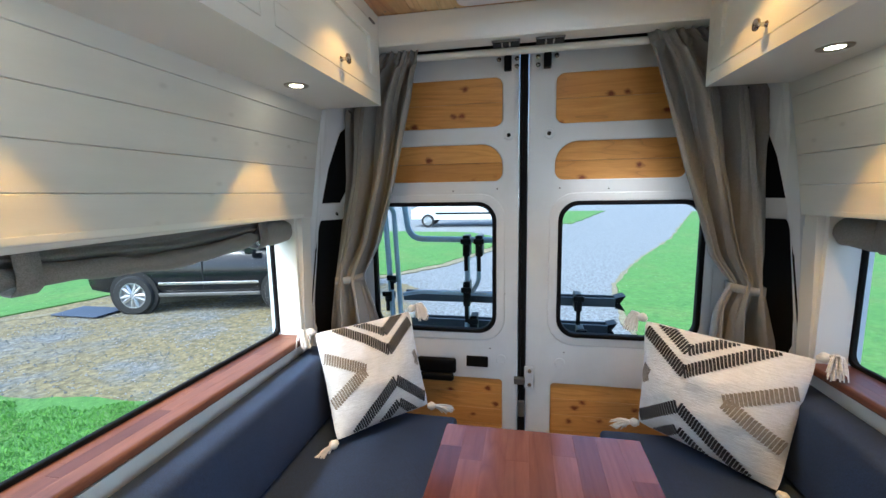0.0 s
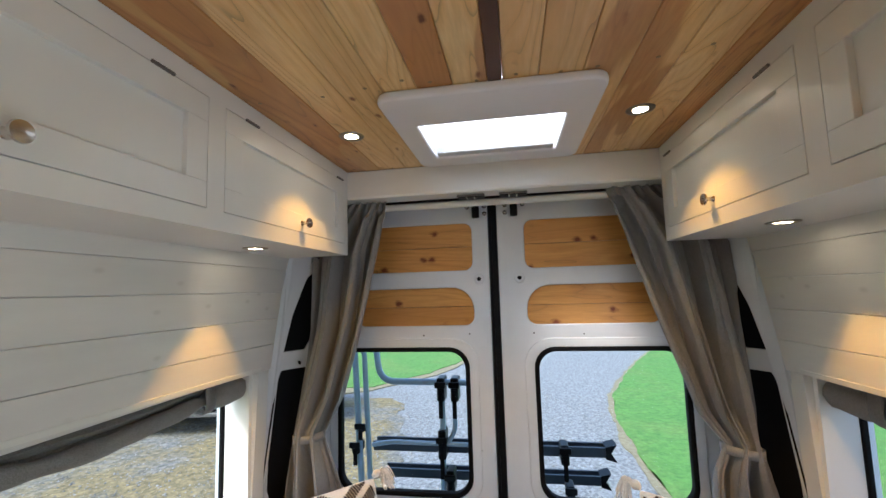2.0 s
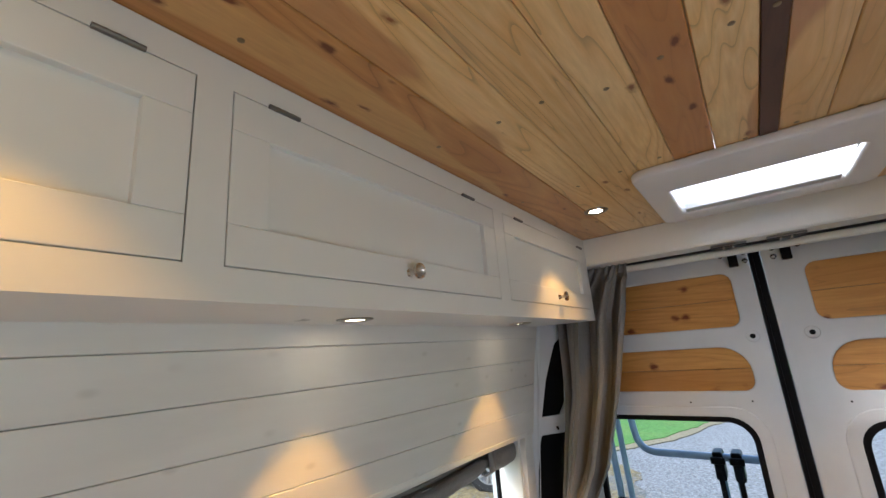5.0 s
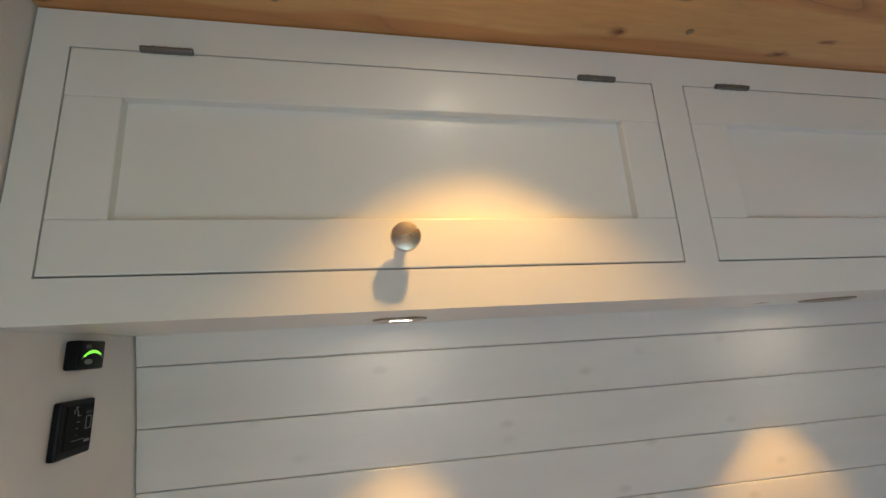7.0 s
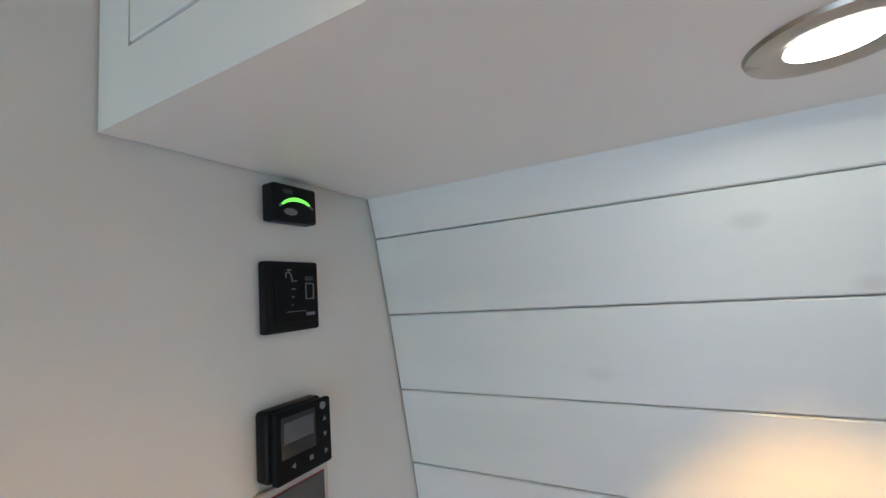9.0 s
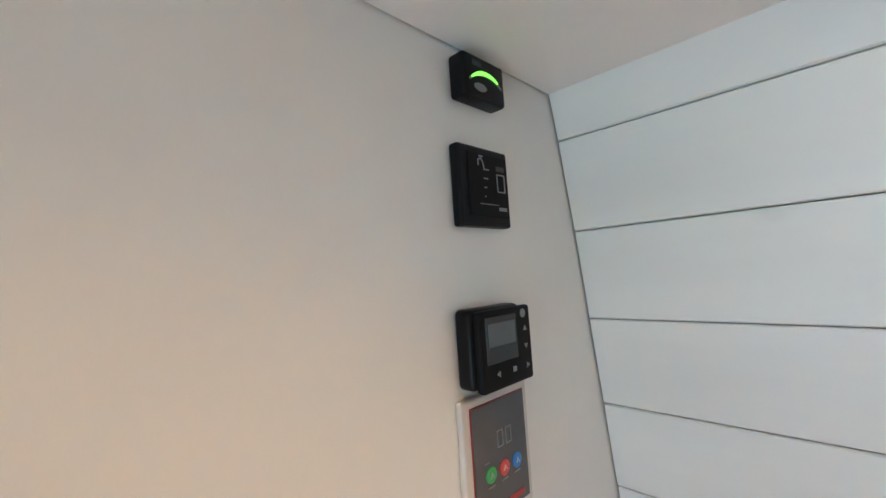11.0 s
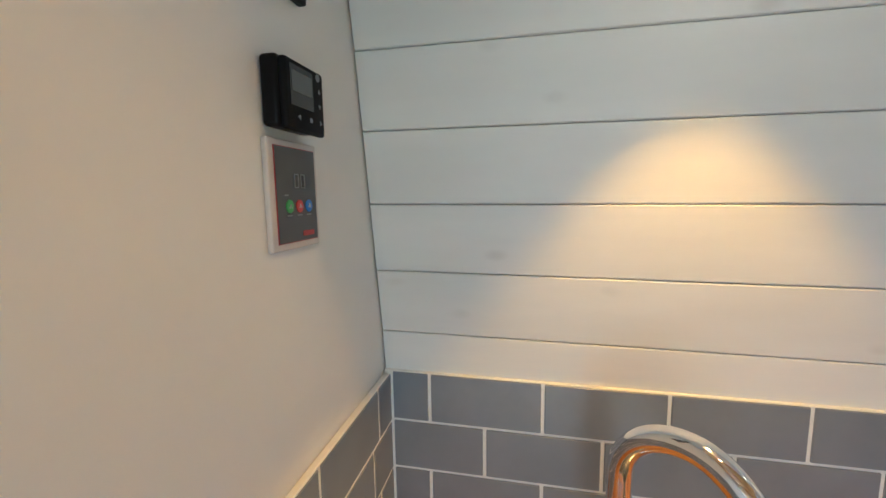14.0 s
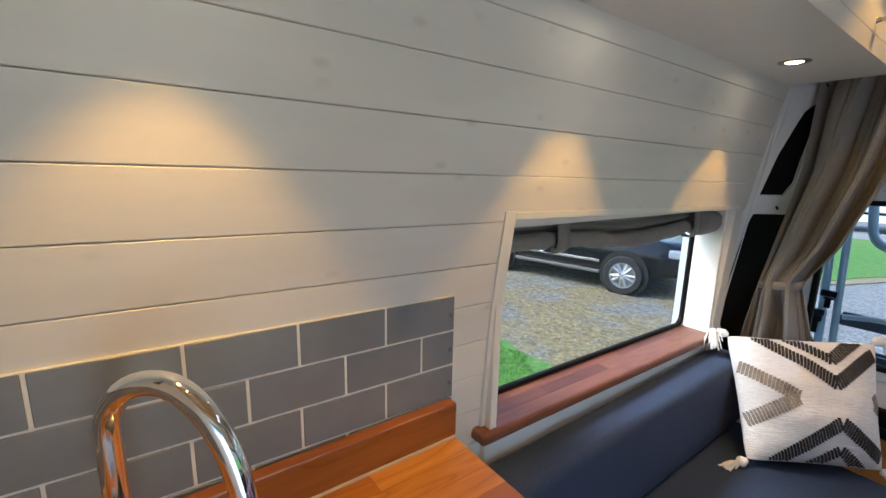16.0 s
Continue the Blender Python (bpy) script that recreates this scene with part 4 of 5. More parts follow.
def plate(x0, z0, x1, z1, y, depth, bevel, r=0.003):
    return sheet([rounded(min(x0, x1), z0, max(x0, x1), z1, r, 4)], y, depth, bevel)


d = thing("battery_gauge", (-0.6925, PY, 1.5545), "small black battery gauge with a lit green arc", "gauge")
part("case", box((-0.6725, PY, 1.5545), (-0.7165, PY + 0.014, 1.5845), 0.0025, None, 3), BLACK_PLASTIC, d, "", True)


def arc_strip(cx, cz, r, a0, a1, w, y0, y1, n=12):
    """A thin curved bar, tapering to its ends."""
    bm = bmesh.new()
    rings = []
    for k in range(n + 1):
        a = radians(a0 + (a1 - a0) * k / n)
        h = w * (0.45 + 0.55 * math.sin(math.pi * k / n))
        rings.append([bm.verts.new((cx - q * math.cos(a), y, cz + q * math.sin(a))) for q, y in ((r - h, y0), (r + h, y0), (r + h, y1), (r - h, y1))])
    for a, b in zip(rings, rings[1:]):
        for q in range(4):
            bm.faces.new((a[q], a[(q + 1) % 4], b[(q + 1) % 4], b[q]))
    bm.faces.new(rings[0][::-1])
    bm.faces.new(rings[-1])
    return bm


part("scale_arc", arc_strip(-0.6955, 1.5475, 0.0255, 134, 50, 0.0017, PY + 0.0135, PY + 0.0144), ICON, d, "grey printed scale")
part("led_arc", arc_strip(-0.6955, 1.5475, 0.0255, 128, 62, 0.0014, PY + 0.0143, PY + 0.0150), LED_GREEN, d, "lit green arc")
part("emblem", lathe([(0.0052, 0), (0.0052, 0.0006), (0.0035, 0.0008)], 20, None, (-0.6885, PY + 0.0139, 1.5625), Matrix.Diagonal((1.25, 1, 0.55, 1)) @ Matrix.Rotation(radians(-90), 4, "X")), ICON, d)
part("mark", box((-0.6815, PY + 0.0139, 1.5765), (-0.6905, PY + 0.0145, 1.5800)), PANEL_GREY, d)

LX = 0.0055
d = thing("level_panel", (-0.691, PY, 1.4685), "square black tank level panel with faint icons", "control panel")
part("frame", box((-0.673 + LX, PY, 1.4690), (-0.7265 + LX, PY + 0.008, 1.5240), 0.002), BLACK_PLASTIC, d)
part("face", box((-0.6815 + LX, PY + 0.0078, 1.476), (-0.7235 + LX, PY + 0.0092, 1.519), 0.0006), BLACK_RUBBER, d)
fy = PY + 0.0093
for k, count in enumerate((1, 2, 3, 4)):
    for q in range(count):
        x = -0.6965 + LX - 0.0016 * q
        part("scale_mark", box((x, fy, 1.4892 + 0.0062 * k), (x - 0.0010, fy + 0.0004, 1.4901 + 0.0062 * k)), ICON, d)
part("tap_icon", tube([(-0.6915 + LX, fy, 1.5105), (-0.6915 + LX, fy, 1.5145), (-0.6945 + LX, fy, 1.5155), (-0.6965 + LX, fy, 1.5130), (-0.6975 + LX, fy, 1.5085)], 0.0006, 6), ICON, d)
part("tap_icon", tube([(-0.6925 + LX, fy, 1.5170), (-0.6965 + LX, fy, 1.5170)], 0.0006, 6), ICON, d)
bm = sheet([rounded(-0.7195 + LX, 1.4935, -0.7105 + LX, 1.5065, 0.0008, 3), rounded(-0.7187 + LX, 1.4943, -0.7113 + LX, 1.5057, 0.0006, 3)], fy, 0.0006, 0.0001)
part("tank_icon", bm, ICON, d)
part("tank_cap", box((-0.7105 + LX, fy, 1.5085), (-0.7195 + LX, fy + 0.0004, 1.5120)), PANEL_GREY, d)
part("rule", box((-0.691 + LX, fy, 1.4842), (-0.711 + LX, fy + 0.0004, 1.4847)), ICON, d)
part("emblem", box((-0.711 + LX, fy, 1.4805), (-0.720 + LX, fy + 0.0004, 1.4830)), ICON, d)

d = thing("heater_controller", (-0.6905, PY, 1.367), "black heater controller with a grey display and arrow buttons", "control panel")
part("case", box((-0.6615, PY, 1.3670), (-0.7140, PY + 0.014, 1.4165), 0.0035, None, 3), BLACK_PLASTIC, d, "", True)
bm = box((-0.6640, PY + 0.0130, 1.3655), (-0.7180, PY + 0.0195, 1.4150), 0.0022, None, 3)
part("front", bm, BLACK_RUBBER, d, "", True)
sy = PY + 0.0197
part("display_window", box((-0.6685, sy - 0.0004, 1.3825), (-0.7005, sy + 0.0003, 1.4110), 0.0002), CAR_GLASS, d, "glossy black window")
part("display", box((-0.6705, sy + 0.0003, 1.3925), (-0.6985, sy + 0.0006, 1.4070), 0.0001), SCREEN, d, "grey display")


def arrow(parent, x, z, deg, s=0.0022):
    pts = [(x + s * math.cos(radians(deg + k)), z + s * math.sin(radians(deg + k))) for k in (0, 120, 240)]
    part("arrow_button", prism(pts, sy, sy + 0.0005), ICON, parent)


for x, z, a in ((-0.7100, 1.3995, 90), (-0.7100, 1.3885, 270), (-0.7105, 1.3755, 180), (-0.6790, 1.3755, 0)):
    arrow(d, x, z, a)
part("stop_button", box((-0.6938, sy, 1.3740), (-0.6972, sy + 0.0005, 1.3772)), ICON, d)
part("menu_button", lathe([(0.0030, 0), (0.0030, 0.0005), (0.001, 0.0006)], 8, None, (-0.7085, sy, 1.4100), Matrix.Rotation(radians(-90), 4, "X")), ICON, d)

d = thing("water_heater_panel", (-0.695, PY, 1.318), "grey water heater panel with green, red and blue buttons", "control panel")
part("bezel", box((-0.6580, PY, 1.2770), (-0.7270, PY + 0.005, 1.3605), 0.0015), BEZEL, d, "pale plastic bezel")
part("red_border", box((-0.6650, PY + 0.0049, 1.2825), (-0.7218, PY + 0.0056, 1.3553)), RED, d)
part("face", box((-0.6656, PY + 0.0055, 1.2832), (-0.7211, PY + 0.0062, 1.3546)), PANEL_GREY, d)
gy = PY + 0.0064
for x, mat_b, nm in ((-0.6805, BTN_GREEN, "green_button"), (-0.6945, BTN_RED, "red_button"), (-0.7085, BTN_BLUE, "blue_button")):
    btn = part("button", lathe([(0.0050, 0), (0.0050, 0.0006), (0.0044, 0.0009)], 24, None, (x, gy - 0.0002, 1.3105), Matrix.Rotation(radians(-90), 4, "X")), mat_b, d, nm.replace("_", " "))
    part("icon", tube([(x + 0.0016, gy + 0.0009, 1.3090), (x, gy + 0.0009, 1.3122), (x - 0.0016, gy + 0.0009, 1.3090)], 0.0004, 6), BEZEL, btn)
    part("caption_bar", box((x + 0.004, gy - 0.0002, 1.3030), (x - 0.003, gy + 0.0002, 1.3040)), ICON, d)
part("caption_bar", box((-0.6740, gy - 0.0002, 1.3185), (-0.6795, gy + 0.0002, 1.3195)), ICON, d)
part("emblem", box((-0.698, gy - 0.0002, 1.2865), (-0.715, gy + 0.0002, 1.2905)), RED, d)
for x in (-0.6888, -0.6978):
    bm = bmesh.new()
    for lo, hi in (((0, 0), (0.0062, 0.0008)), ((0, 0.0102), (0.0062, 0.011)), ((0, 0.0009), (0.0008, 0.0101)), ((0.0054, 0.0009), (0.0062, 0.0101))):
        box((x - lo[0], gy - 0.0002, 1.3245 + lo[1]), (x - hi[0], gy + 0.0003, 1.3245 + hi[1]), 0, bm)
    part("digit_zero", bm, ICON, d, "outlined digit 0")

# ---------------------------------------------------------------- benches, table, cushions


def cushion(lo, hi, r, puff=0.008, seed=0):
    bm = box(lo, hi, r, None, 4)
    bmesh.ops.subdivide_edges(bm, edges=[e for e in bm.edges if e.calc_length() > 0.12], cuts=6, use_grid_fill=True)
    for v in bm.verts:
        n = noise.noise((v.co.x * 7 + seed, v.co.y * 7, v.co.z * 7))
        v.co.z += puff * 0.5 * n
        v.co.x += puff * 0.4 * noise.noise((v.co.y * 9, v.co.z * 9, seed))
    return bm


for side in (-1, 1):
    y0 = 0.26
    inner = -0.30 if side < 0 else 0.213
    outer = mx(-0.905, side)
    bench = thing("bench_base", ((inner + outer) / 2, 0.87, 0.0), "white painted bench base box", "bench", "benches")
    part("box", box((inner + side * 0.015, y0 + 0.01, 0.0), (outer, 1.48, 0.329), 0.003), WHITE_PAINT, bench)
    seat = thing("seat_cushion", ((inner + outer) / 2, 0.87, 0.329), "charcoal cloth bench seat cushion", "cushion", "bench cushions")
    x0, x1 = sorted((inner, outer))
    part("cover", cushion((x0, y0, 0.330), (x1, 1.488, 0.436), 0.018, 0.006, side), CHARCOAL, seat, "", True)
    back = thing("back_cushion", (mx(-0.85, side), 0.87, 0.436), "charcoal cloth backrest cushion along the wall", "cushion", "bench cushions")
    bm = cushion((mx(-0.785, side), y0, 0.436), (mx(-0.897, side), 1.50, 0.684), 0.022, 0.006, side * 3)
    for v in bm.verts:
        v.co.x += side * -0.012 * (0.684 - v.co.z) / 0.22 * (1 if abs(v.co.x - mx(-0.785, side)) < 0.06 else 0)
    part("cover", bm, CHARCOAL, back, "", True)
    part("piping", tube([(mx(-0.797, side), 0.29, 0.676), (mx(-0.797, side), 0.9, 0.678), (mx(-0.797, side), 1.47, 0.676)], 0.0028, 6), CHARCOAL, back)

table = thing("table", (-0.01, 0.82, 0.0), "polished reddish-brown staved wooden table", "table")
rng = random.Random(21)
W0, W1, TY0, TY1 = -0.278, 0.258, 0.42, 1.158
ncol = 9
for k in range(ncol):
    xa, xb = W0 + (W1 - W0) * k / ncol, W0 + (W1 - W0) * (k + 1) / ncol
    y = TY0
    while y < TY1 - 0.001:
        y2 = min(TY1, y + rng.uniform(0.18, 0.5))
        if TY1 - y2 < 0.1:
            y2 = TY1
        part("stave", box((xa, y, 0.575), (xb, y2, 0.602), 0.0003, None, 1), TABLE_WOOD, table)
        y = y2
part("pedestal", lathe([(0.14, 0.0), (0.14, 0.01), (0.035, 0.02), (0.03, 0.03), (0.03, 0.56), (0.09, 0.565), (0.09, 0.575)], 24, None, (-0.01, 0.80, 0)), NICKEL, table, "steel pedestal leg", True)


def pillow(name_label, centre, ex, ez, w, h, seed, twist, cu):
    ex, ez = Vector(ex).normalized(), Vector(ez)
    ez = (ez - ex * ez.dot(ex)).normalized()
    ey = ez.cross(ex)
    p = thing("scatter_cushion", centre, name_label, "cushion", "patterned cushions")
    BASE[p] = Vector()
    p.matrix_world = Matrix.Translation(centre) @ Matrix((ex, ey, ez)).transposed().to_4x4()
    T = 0.095
    twist = Vector((ex.dot(Vector(twist)), ey.dot(Vector(twist)), ez.dot(Vector(twist))))

    def surf(u, v, s, lift=0.0):
        edge = max(0.0, (1 - abs(u) ** 2.2)) ** 0.72 * max(0.0, (1 - abs(v) ** 2.2)) ** 0.72
        pin_x, pin_z = 1 - 0.035 * (1 - v * v) - 0.03 * v ** 8, 1 - 0.035 * (1 - u * u) - 0.03 * u ** 8
        wr = 0.020 * noise.noise((u * 2.3 + seed, v * 2.3, s)) * edge + 0.006 * noise.noise((u * 5 + seed, v * 5, s + 2)) * edge + 0.0025 * noise.noise((u * 7, v * 7 + seed, s))
        return Vector((u * w / 2 * pin_x, s * (T * edge + wr * edge + lift + 0.004), v * h / 2 * pin_z)) - twist * u * v
    bm = bmesh.new()
    N = 30
    for s in (-1, 1):
        grid = [[bm.verts.new(surf(-1 + 2 * i / N, -1 + 2 * j / N, s)) for j in range(N + 1)] for i in range(N + 1)]
        for i in range(N):
            for j in range(N):
                bm.faces.new((grid[i][j], grid[i + 1][j], grid[i + 1][j + 1], grid[i][j + 1]))
        rim = [grid[i][0] for i in range(N)] + [grid[N][j] for j in range(N)] + [grid[N - i][N] for i in range(N)] + [grid[0][N - j] for j in range(N)]
        if s < 0:
            first = rim
        else:
            for k in range(len(rim)):
                bm.faces.new((first[k], first[(k + 1) % len(rim)], rim[(k + 1) % len(rim)], rim[k]))
    part("cover", bm, CREAM, p, "", True)
    pieces = [(((cu - 0.95, 1.05), (cu, 0.28), (cu + 0.95, 1.05)), 0.10, BLACK_WOOL), (((cu - 0.5, 1.05), (cu, 0.66), (cu + 0.5, 1.05)), 0.085, BLACK_WOOL),
              (((cu - 0.95, -1.05), (cu, -0.32), (cu + 0.95, -1.05)), 0.10, BLACK_WOOL), (((cu - 0.4, -1.05), (cu, -0.74), (cu + 0.4, -1.05)), 0.075, BLACK_WOOL)]
    for s in (-1, 1):
        tip, reach = cu + s * 0.55, 0.58 * (1 - s * cu - 0.5)
        pieces.append((((s * 1.0, 0.02 + reach), (tip, 0.02), (s * 1.0, 0.02 - reach)), 0.10, BEIGE_WOOL))
    for pts, half, mat in pieces:
        bm = bmesh.new()
        for (u0, v0), (u1, v1) in zip(pts, pts[1:]):
            slant = 0.016 if (v1 - v0) * (u1 - u0) < 0 else -0.016
            n = max(6, int(math.hypot(u1 - u0, v1 - v0) / 0.047))
            for k in range(n):
                # each step of the woven chevron is a slightly slanted stitch block
                ua, ub = u0 + (u1 - u0) * k / n, u0 + (u1 - u0) * (k + 0.93) / n
                vm = v0 + (v1 - v0) * (k + 0.5) / n
                if abs(ua + ub) > 1.92:
                    continue
                for r in range(4):
                    va, vb = vm - half + half * r / 2, vm - half + half * (r + 0.97) / 2
                    sh = slant * (r - 1.5)
                    q = [(ua + sh, va), (ub + sh, va), (ub + sh + slant, vb), (ua + sh + slant, vb)]
                    if min(va, vb) > 0.97 or max(va, vb) < -0.97:
                        continue
                    q = [(max(-0.985, min(0.985, a)), max(-0.985, min(0.985, b))) for a, b in q]
                    top = [bm.verts.new(surf(a, b, -1, 0.0026)) for a, b in q]
                    low = [bm.verts.new(surf(a, b, -1, -0.001)) for a, b in q]
                    try:
                        bm.faces.new(top)
                        for e in range(4):
                            bm.faces.new((top[e], low[e], low[(e + 1) % 4], top[(e + 1) % 4]))
                    except ValueError:
                        pass
        tagged(part("woven_chevron", bm, mat, p, "black woven chevron" if mat is BLACK_WOOL else "beige woven chevron"), kind="stuff")
    rng = random.Random(seed)
    for su in (-1, 1):
        for sv in (-1, 1):
            c = Vector((su * (w / 2 + 0.004), 0, sv * (h / 2 + 0.004))) - twist * su * sv
            out = Vector((su * 0.7, -0.12, 0.25 * sv)).normalized()
            down = Vector((0, 0.0, -1))
            bm = bmesh.new()
            tube([c - out * 0.01, c + out * 0.004, c + out * 0.014, c + out * 0.02], [0.008, 0.016, 0.014, 0.008], 10, bm)
            for k in range(44):
                a, rr = rng.uniform(0, 6.28), rng.uniform(0, 0.014)
                jit = Vector((rr * math.cos(a), rr * math.sin(a), rng.uniform(-0.008, 0.008)))
                L = rng.uniform(0.05, 0.07)
                sag = 1.0 if sv > 0 else 0.2
                pts = [c + out * 0.014 + jit * 0.4, c + out * (0.014 + L * 0.4) + jit + down * 0.004 * sag, c + out * (0.014 + L * (0.75 - 0.3 * sag)) + jit * 1.5 + down * 0.026 * sag, c + out * (0.014 + L * (1 - 0.52 * sag)) + jit * 2.0 + down * 0.058 * sag]
                tube(pts, [0.0022, 0.0027, 0.0026, 0.0016], 5, bm)
            part("tassel", bm, CREAM, p, "cream yarn tassel", True)
    return p


pillow("cream woven cushion with black chevrons in the bench corner", (-0.605, 1.425, 0.626), (0.2825, 0.20, 0.03), (-0.11, 0.13, 0.325), 0.365, 0.375, 1, (-0.021, 0.035, -0.0145), 0.30)
pillow("cream woven cushion with black chevrons and tassels on the bench", (0.532, 1.414, 0.628), (0.335, -0.268, -0.011), (0.0935, 0.0625, 0.344), 0.44, 0.375, 7, (-0.028, -0.019, 0.0055), -0.28)

# ---------------------------------------------------------------- outside
GZ = -0.75


def ground_material(name, stops, scale, relief, patch=None, specks=None):
    m, n, l, b = material(name, 0.95)
    v = mapped(n, l, (1, 1, 1), False)
    fine = noise_tex(n, l, v, scale, 6, 0.7)
    col = ramp(n, l, fine, stops)
    if patch:
        big = ramp(n, l, noise_tex(n, l, v, 0.9, 5, 0.65), [(0.47, (0, 0, 0)), (0.63, (1, 1, 1))])
        col = mix(n, l, "MIX", big, col, ramp(n, l, fine, patch))
    if specks:
        vo = n.new("ShaderNodeTexVoronoi")
        vo.inputs["Scale"].default_value = specks
        l.new(v, vo.inputs["Vector"])
        col = mix(n, l, "MULTIPLY", 0.5, col, ramp(n, l, vo.outputs["Color"], [(0.15, (0.35, 0.35, 0.36)), (0.8, (1.25, 1.25, 1.25))]))
    l.new(col, b.inputs["Base Color"])
    bump(n, l, b, fine, relief, 0.03)
    return m


GRAVEL = ground_material("grey_gravel", [(0.3, (0.13, 0.135, 0.135)), (0.7, (0.34, 0.35, 0.35))], 16, 0.8, None, 38)
DRY = ground_material("dry_grass_and_gravel", [(0.3, (0.12, 0.095, 0.045)), (0.7, (0.33, 0.26, 0.125))], 14, 0.7, [(0.35, (0.11, 0.11, 0.10)), (0.7, (0.28, 0.28, 0.26))], 20)
GRASS = ground_material("mown_grass", [(0.3, (0.050, 0.145, 0.026)), (0.7, (0.115, 0.27, 0.050))], 12, 0.7, [(0.3, (0.065, 0.135, 0.028)), (0.7, (0.155, 0.285, 0.060))])
# lawn green lightened to offset the shade blades cast on each other
LIFTED_BLADE = ground_material("grass_blade_lightened", [(0.3, (0.085, 0.22, 0.035)), (0.7, (0.18, 0.40, 0.065))], 12, 0.1)
DEAD = ground_material("straw_edge", [(0.3, (0.17, 0.14, 0.08)), (0.7, (0.30, 0.26, 0.16))], 14, 0.6)

bm = bmesh.new()
bmesh.ops.create_grid(bm, x_segments=2, y_segments=2, size=400, matrix=Matrix.Translation((0, 0, GZ)))
structure("ground", bm, GRAVEL, "pale grey gravel drive and parking ground")


def lawn(name, corners, z, mat, label, wobble=0.12, seed=0, drop=0.05):
    """A low sheet with a ragged edge and sloped rim, laid on the ground."""
    pts = []
    for (xa, ya), (xb, yb) in zip(corners, corners[1:] + corners[:1]):
        n = max(2, min(90, int(math.hypot(xb - xa, yb - ya) / 0.16)))
        for k in range(n):
            x, y = xa + (xb - xa) * k / n, ya + (yb - ya) * k / n
            pts.append((x + wobble * (noise.noise((x * 1.3, y * 1.3, seed)) + 0.6 * noise.noise((x * 5, y * 5, seed))), y + wobble * (noise.noise((x * 1.3, y * 1.3, seed + 9)) + 0.6 * noise.noise((x * 5, y * 5, seed + 4)))))
    bm = prism(pts, GZ + 0.002, z, "z")
    bmesh.ops.triangulate(bm, faces=[f for f in bm.faces if len(f.verts) > 4])
    return structure(name, bm, mat, label)


lawn("ground_dry", [(-14.0, 3.0), (-1.5, 3.05), (-1.5, 6.2), (-2.5, 8.6), (-9, 8.0), (-14, 6.0)], GZ + 0.012, DRY, "patchy dry grass and gravel", 0.25, 2)
lawn("lawn_near", [(-16.0, -7.0), (-2.2, -7.2), (-1.5, -6.0), (-1.2, -4.0), (-1.2, 2.85), (-2.1, 2.95), (-3.0, 3.15), (-4.2, 3.2), (-5.6, 3.05), (-9.0, 3.2), (-16.0, 3.3)], GZ + 0.035, GRASS, "bright mown lawn beside the van", 0.10, 1)
lawn("lawn_far", [(-60, 5.6), (-8.8, 5.2), (-8.2, 7.6), (-6, 9.2), (-3.35, 9.5), (-2.2, 11.2), (-1.2, 14.3), (-0.9, 17), (-2.5, 19.5), (-12, 20.5), (-60, 20)], GZ + 0.035, GRASS, "bright green lawn beyond the parking", 0.12, 3)
lawn("straw_edge_far", [(-8.6, 5.0), (-3.2, 9.25), (-2.0, 11.0), (-1.0, 14.2), (-0.7, 17), (-2.5, 18), (-4, 12)], GZ + 0.022, DEAD, "straw-coloured lawn edge", 0.12, 8)
RIGHT_EDGE = [(1.55, 4.6), (1.50, 5.9), (1.55, 7.2), (1.86, 9.1), (3.0, 12.0), (5.6, 17.5), (9.0, 26), (13, 36)]
lawn("lawn_right", RIGHT_EDGE + [(70, 36), (70, -3.0), (6.0, -1.0), (4.2, 0.4), (3.0, 1.4), (2.2, 2.4), (1.75, 3.4)], GZ + 0.035, GRASS, "bright green lawn along the drive", 0.08, 4)
lawn("straw_edge_right", [(x - 0.09, y) for x, y in RIGHT_EDGE] + [(14, 36), (8, 20), (4, 10), (3, 4.6)], GZ + 0.022, DEAD, "straw-coloured lawn edge along the drive", 0.10, 5)
lawn("lawn_island", [(0.2, 24.5), (2.6, 24.5), (6.8, 38.0), (0.5, 38)], GZ + 0.035, GRASS, "lawn patch beyond the drive", 0.2, 6)


rs = np.random.RandomState(9)


def blades(name, count, x0, x1, y0, y1, inside, height, seed, label):
    rs = np.random.RandomState(seed)
    x, y = rs.uniform(x0, x1, count), rs.uniform(y0, y1, count)
    keep = inside(x, y)
    x, y = x[keep], y[keep]
    n = len(x)
    a, h, w = rs.uniform(0, 6.28, n), rs.uniform(0.5, 1, n) * height, rs.uniform(0.004, 0.009, n)
    lean_x, lean_y = rs.normal(0, 0.4, n) * h, rs.normal(0, 0.4, n) * h
    z = np.full(n, GZ + 0.03)
    p = np.stack([np.stack([x - w * np.cos(a), y - w * np.sin(a), z], 1), np.stack([x + w * np.cos(a), y + w * np.sin(a), z], 1), np.stack([x + lean_x, y + lean_y, z + h], 1)], 1).reshape(-1, 3)
    me = bpy.data.meshes.new(name)
    me.from_pydata(p.tolist(), [], np.arange(3 * n).reshape(-1, 3).tolist())
    me.materials.append(LIFTED_BLADE)
    return tagged(new(name, me), label, "grass", "", "stuff")


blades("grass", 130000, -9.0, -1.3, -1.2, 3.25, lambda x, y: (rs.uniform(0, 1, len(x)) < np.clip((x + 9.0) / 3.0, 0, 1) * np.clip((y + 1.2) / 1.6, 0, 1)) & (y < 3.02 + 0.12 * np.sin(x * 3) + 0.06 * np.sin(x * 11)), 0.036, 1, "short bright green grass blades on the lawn")

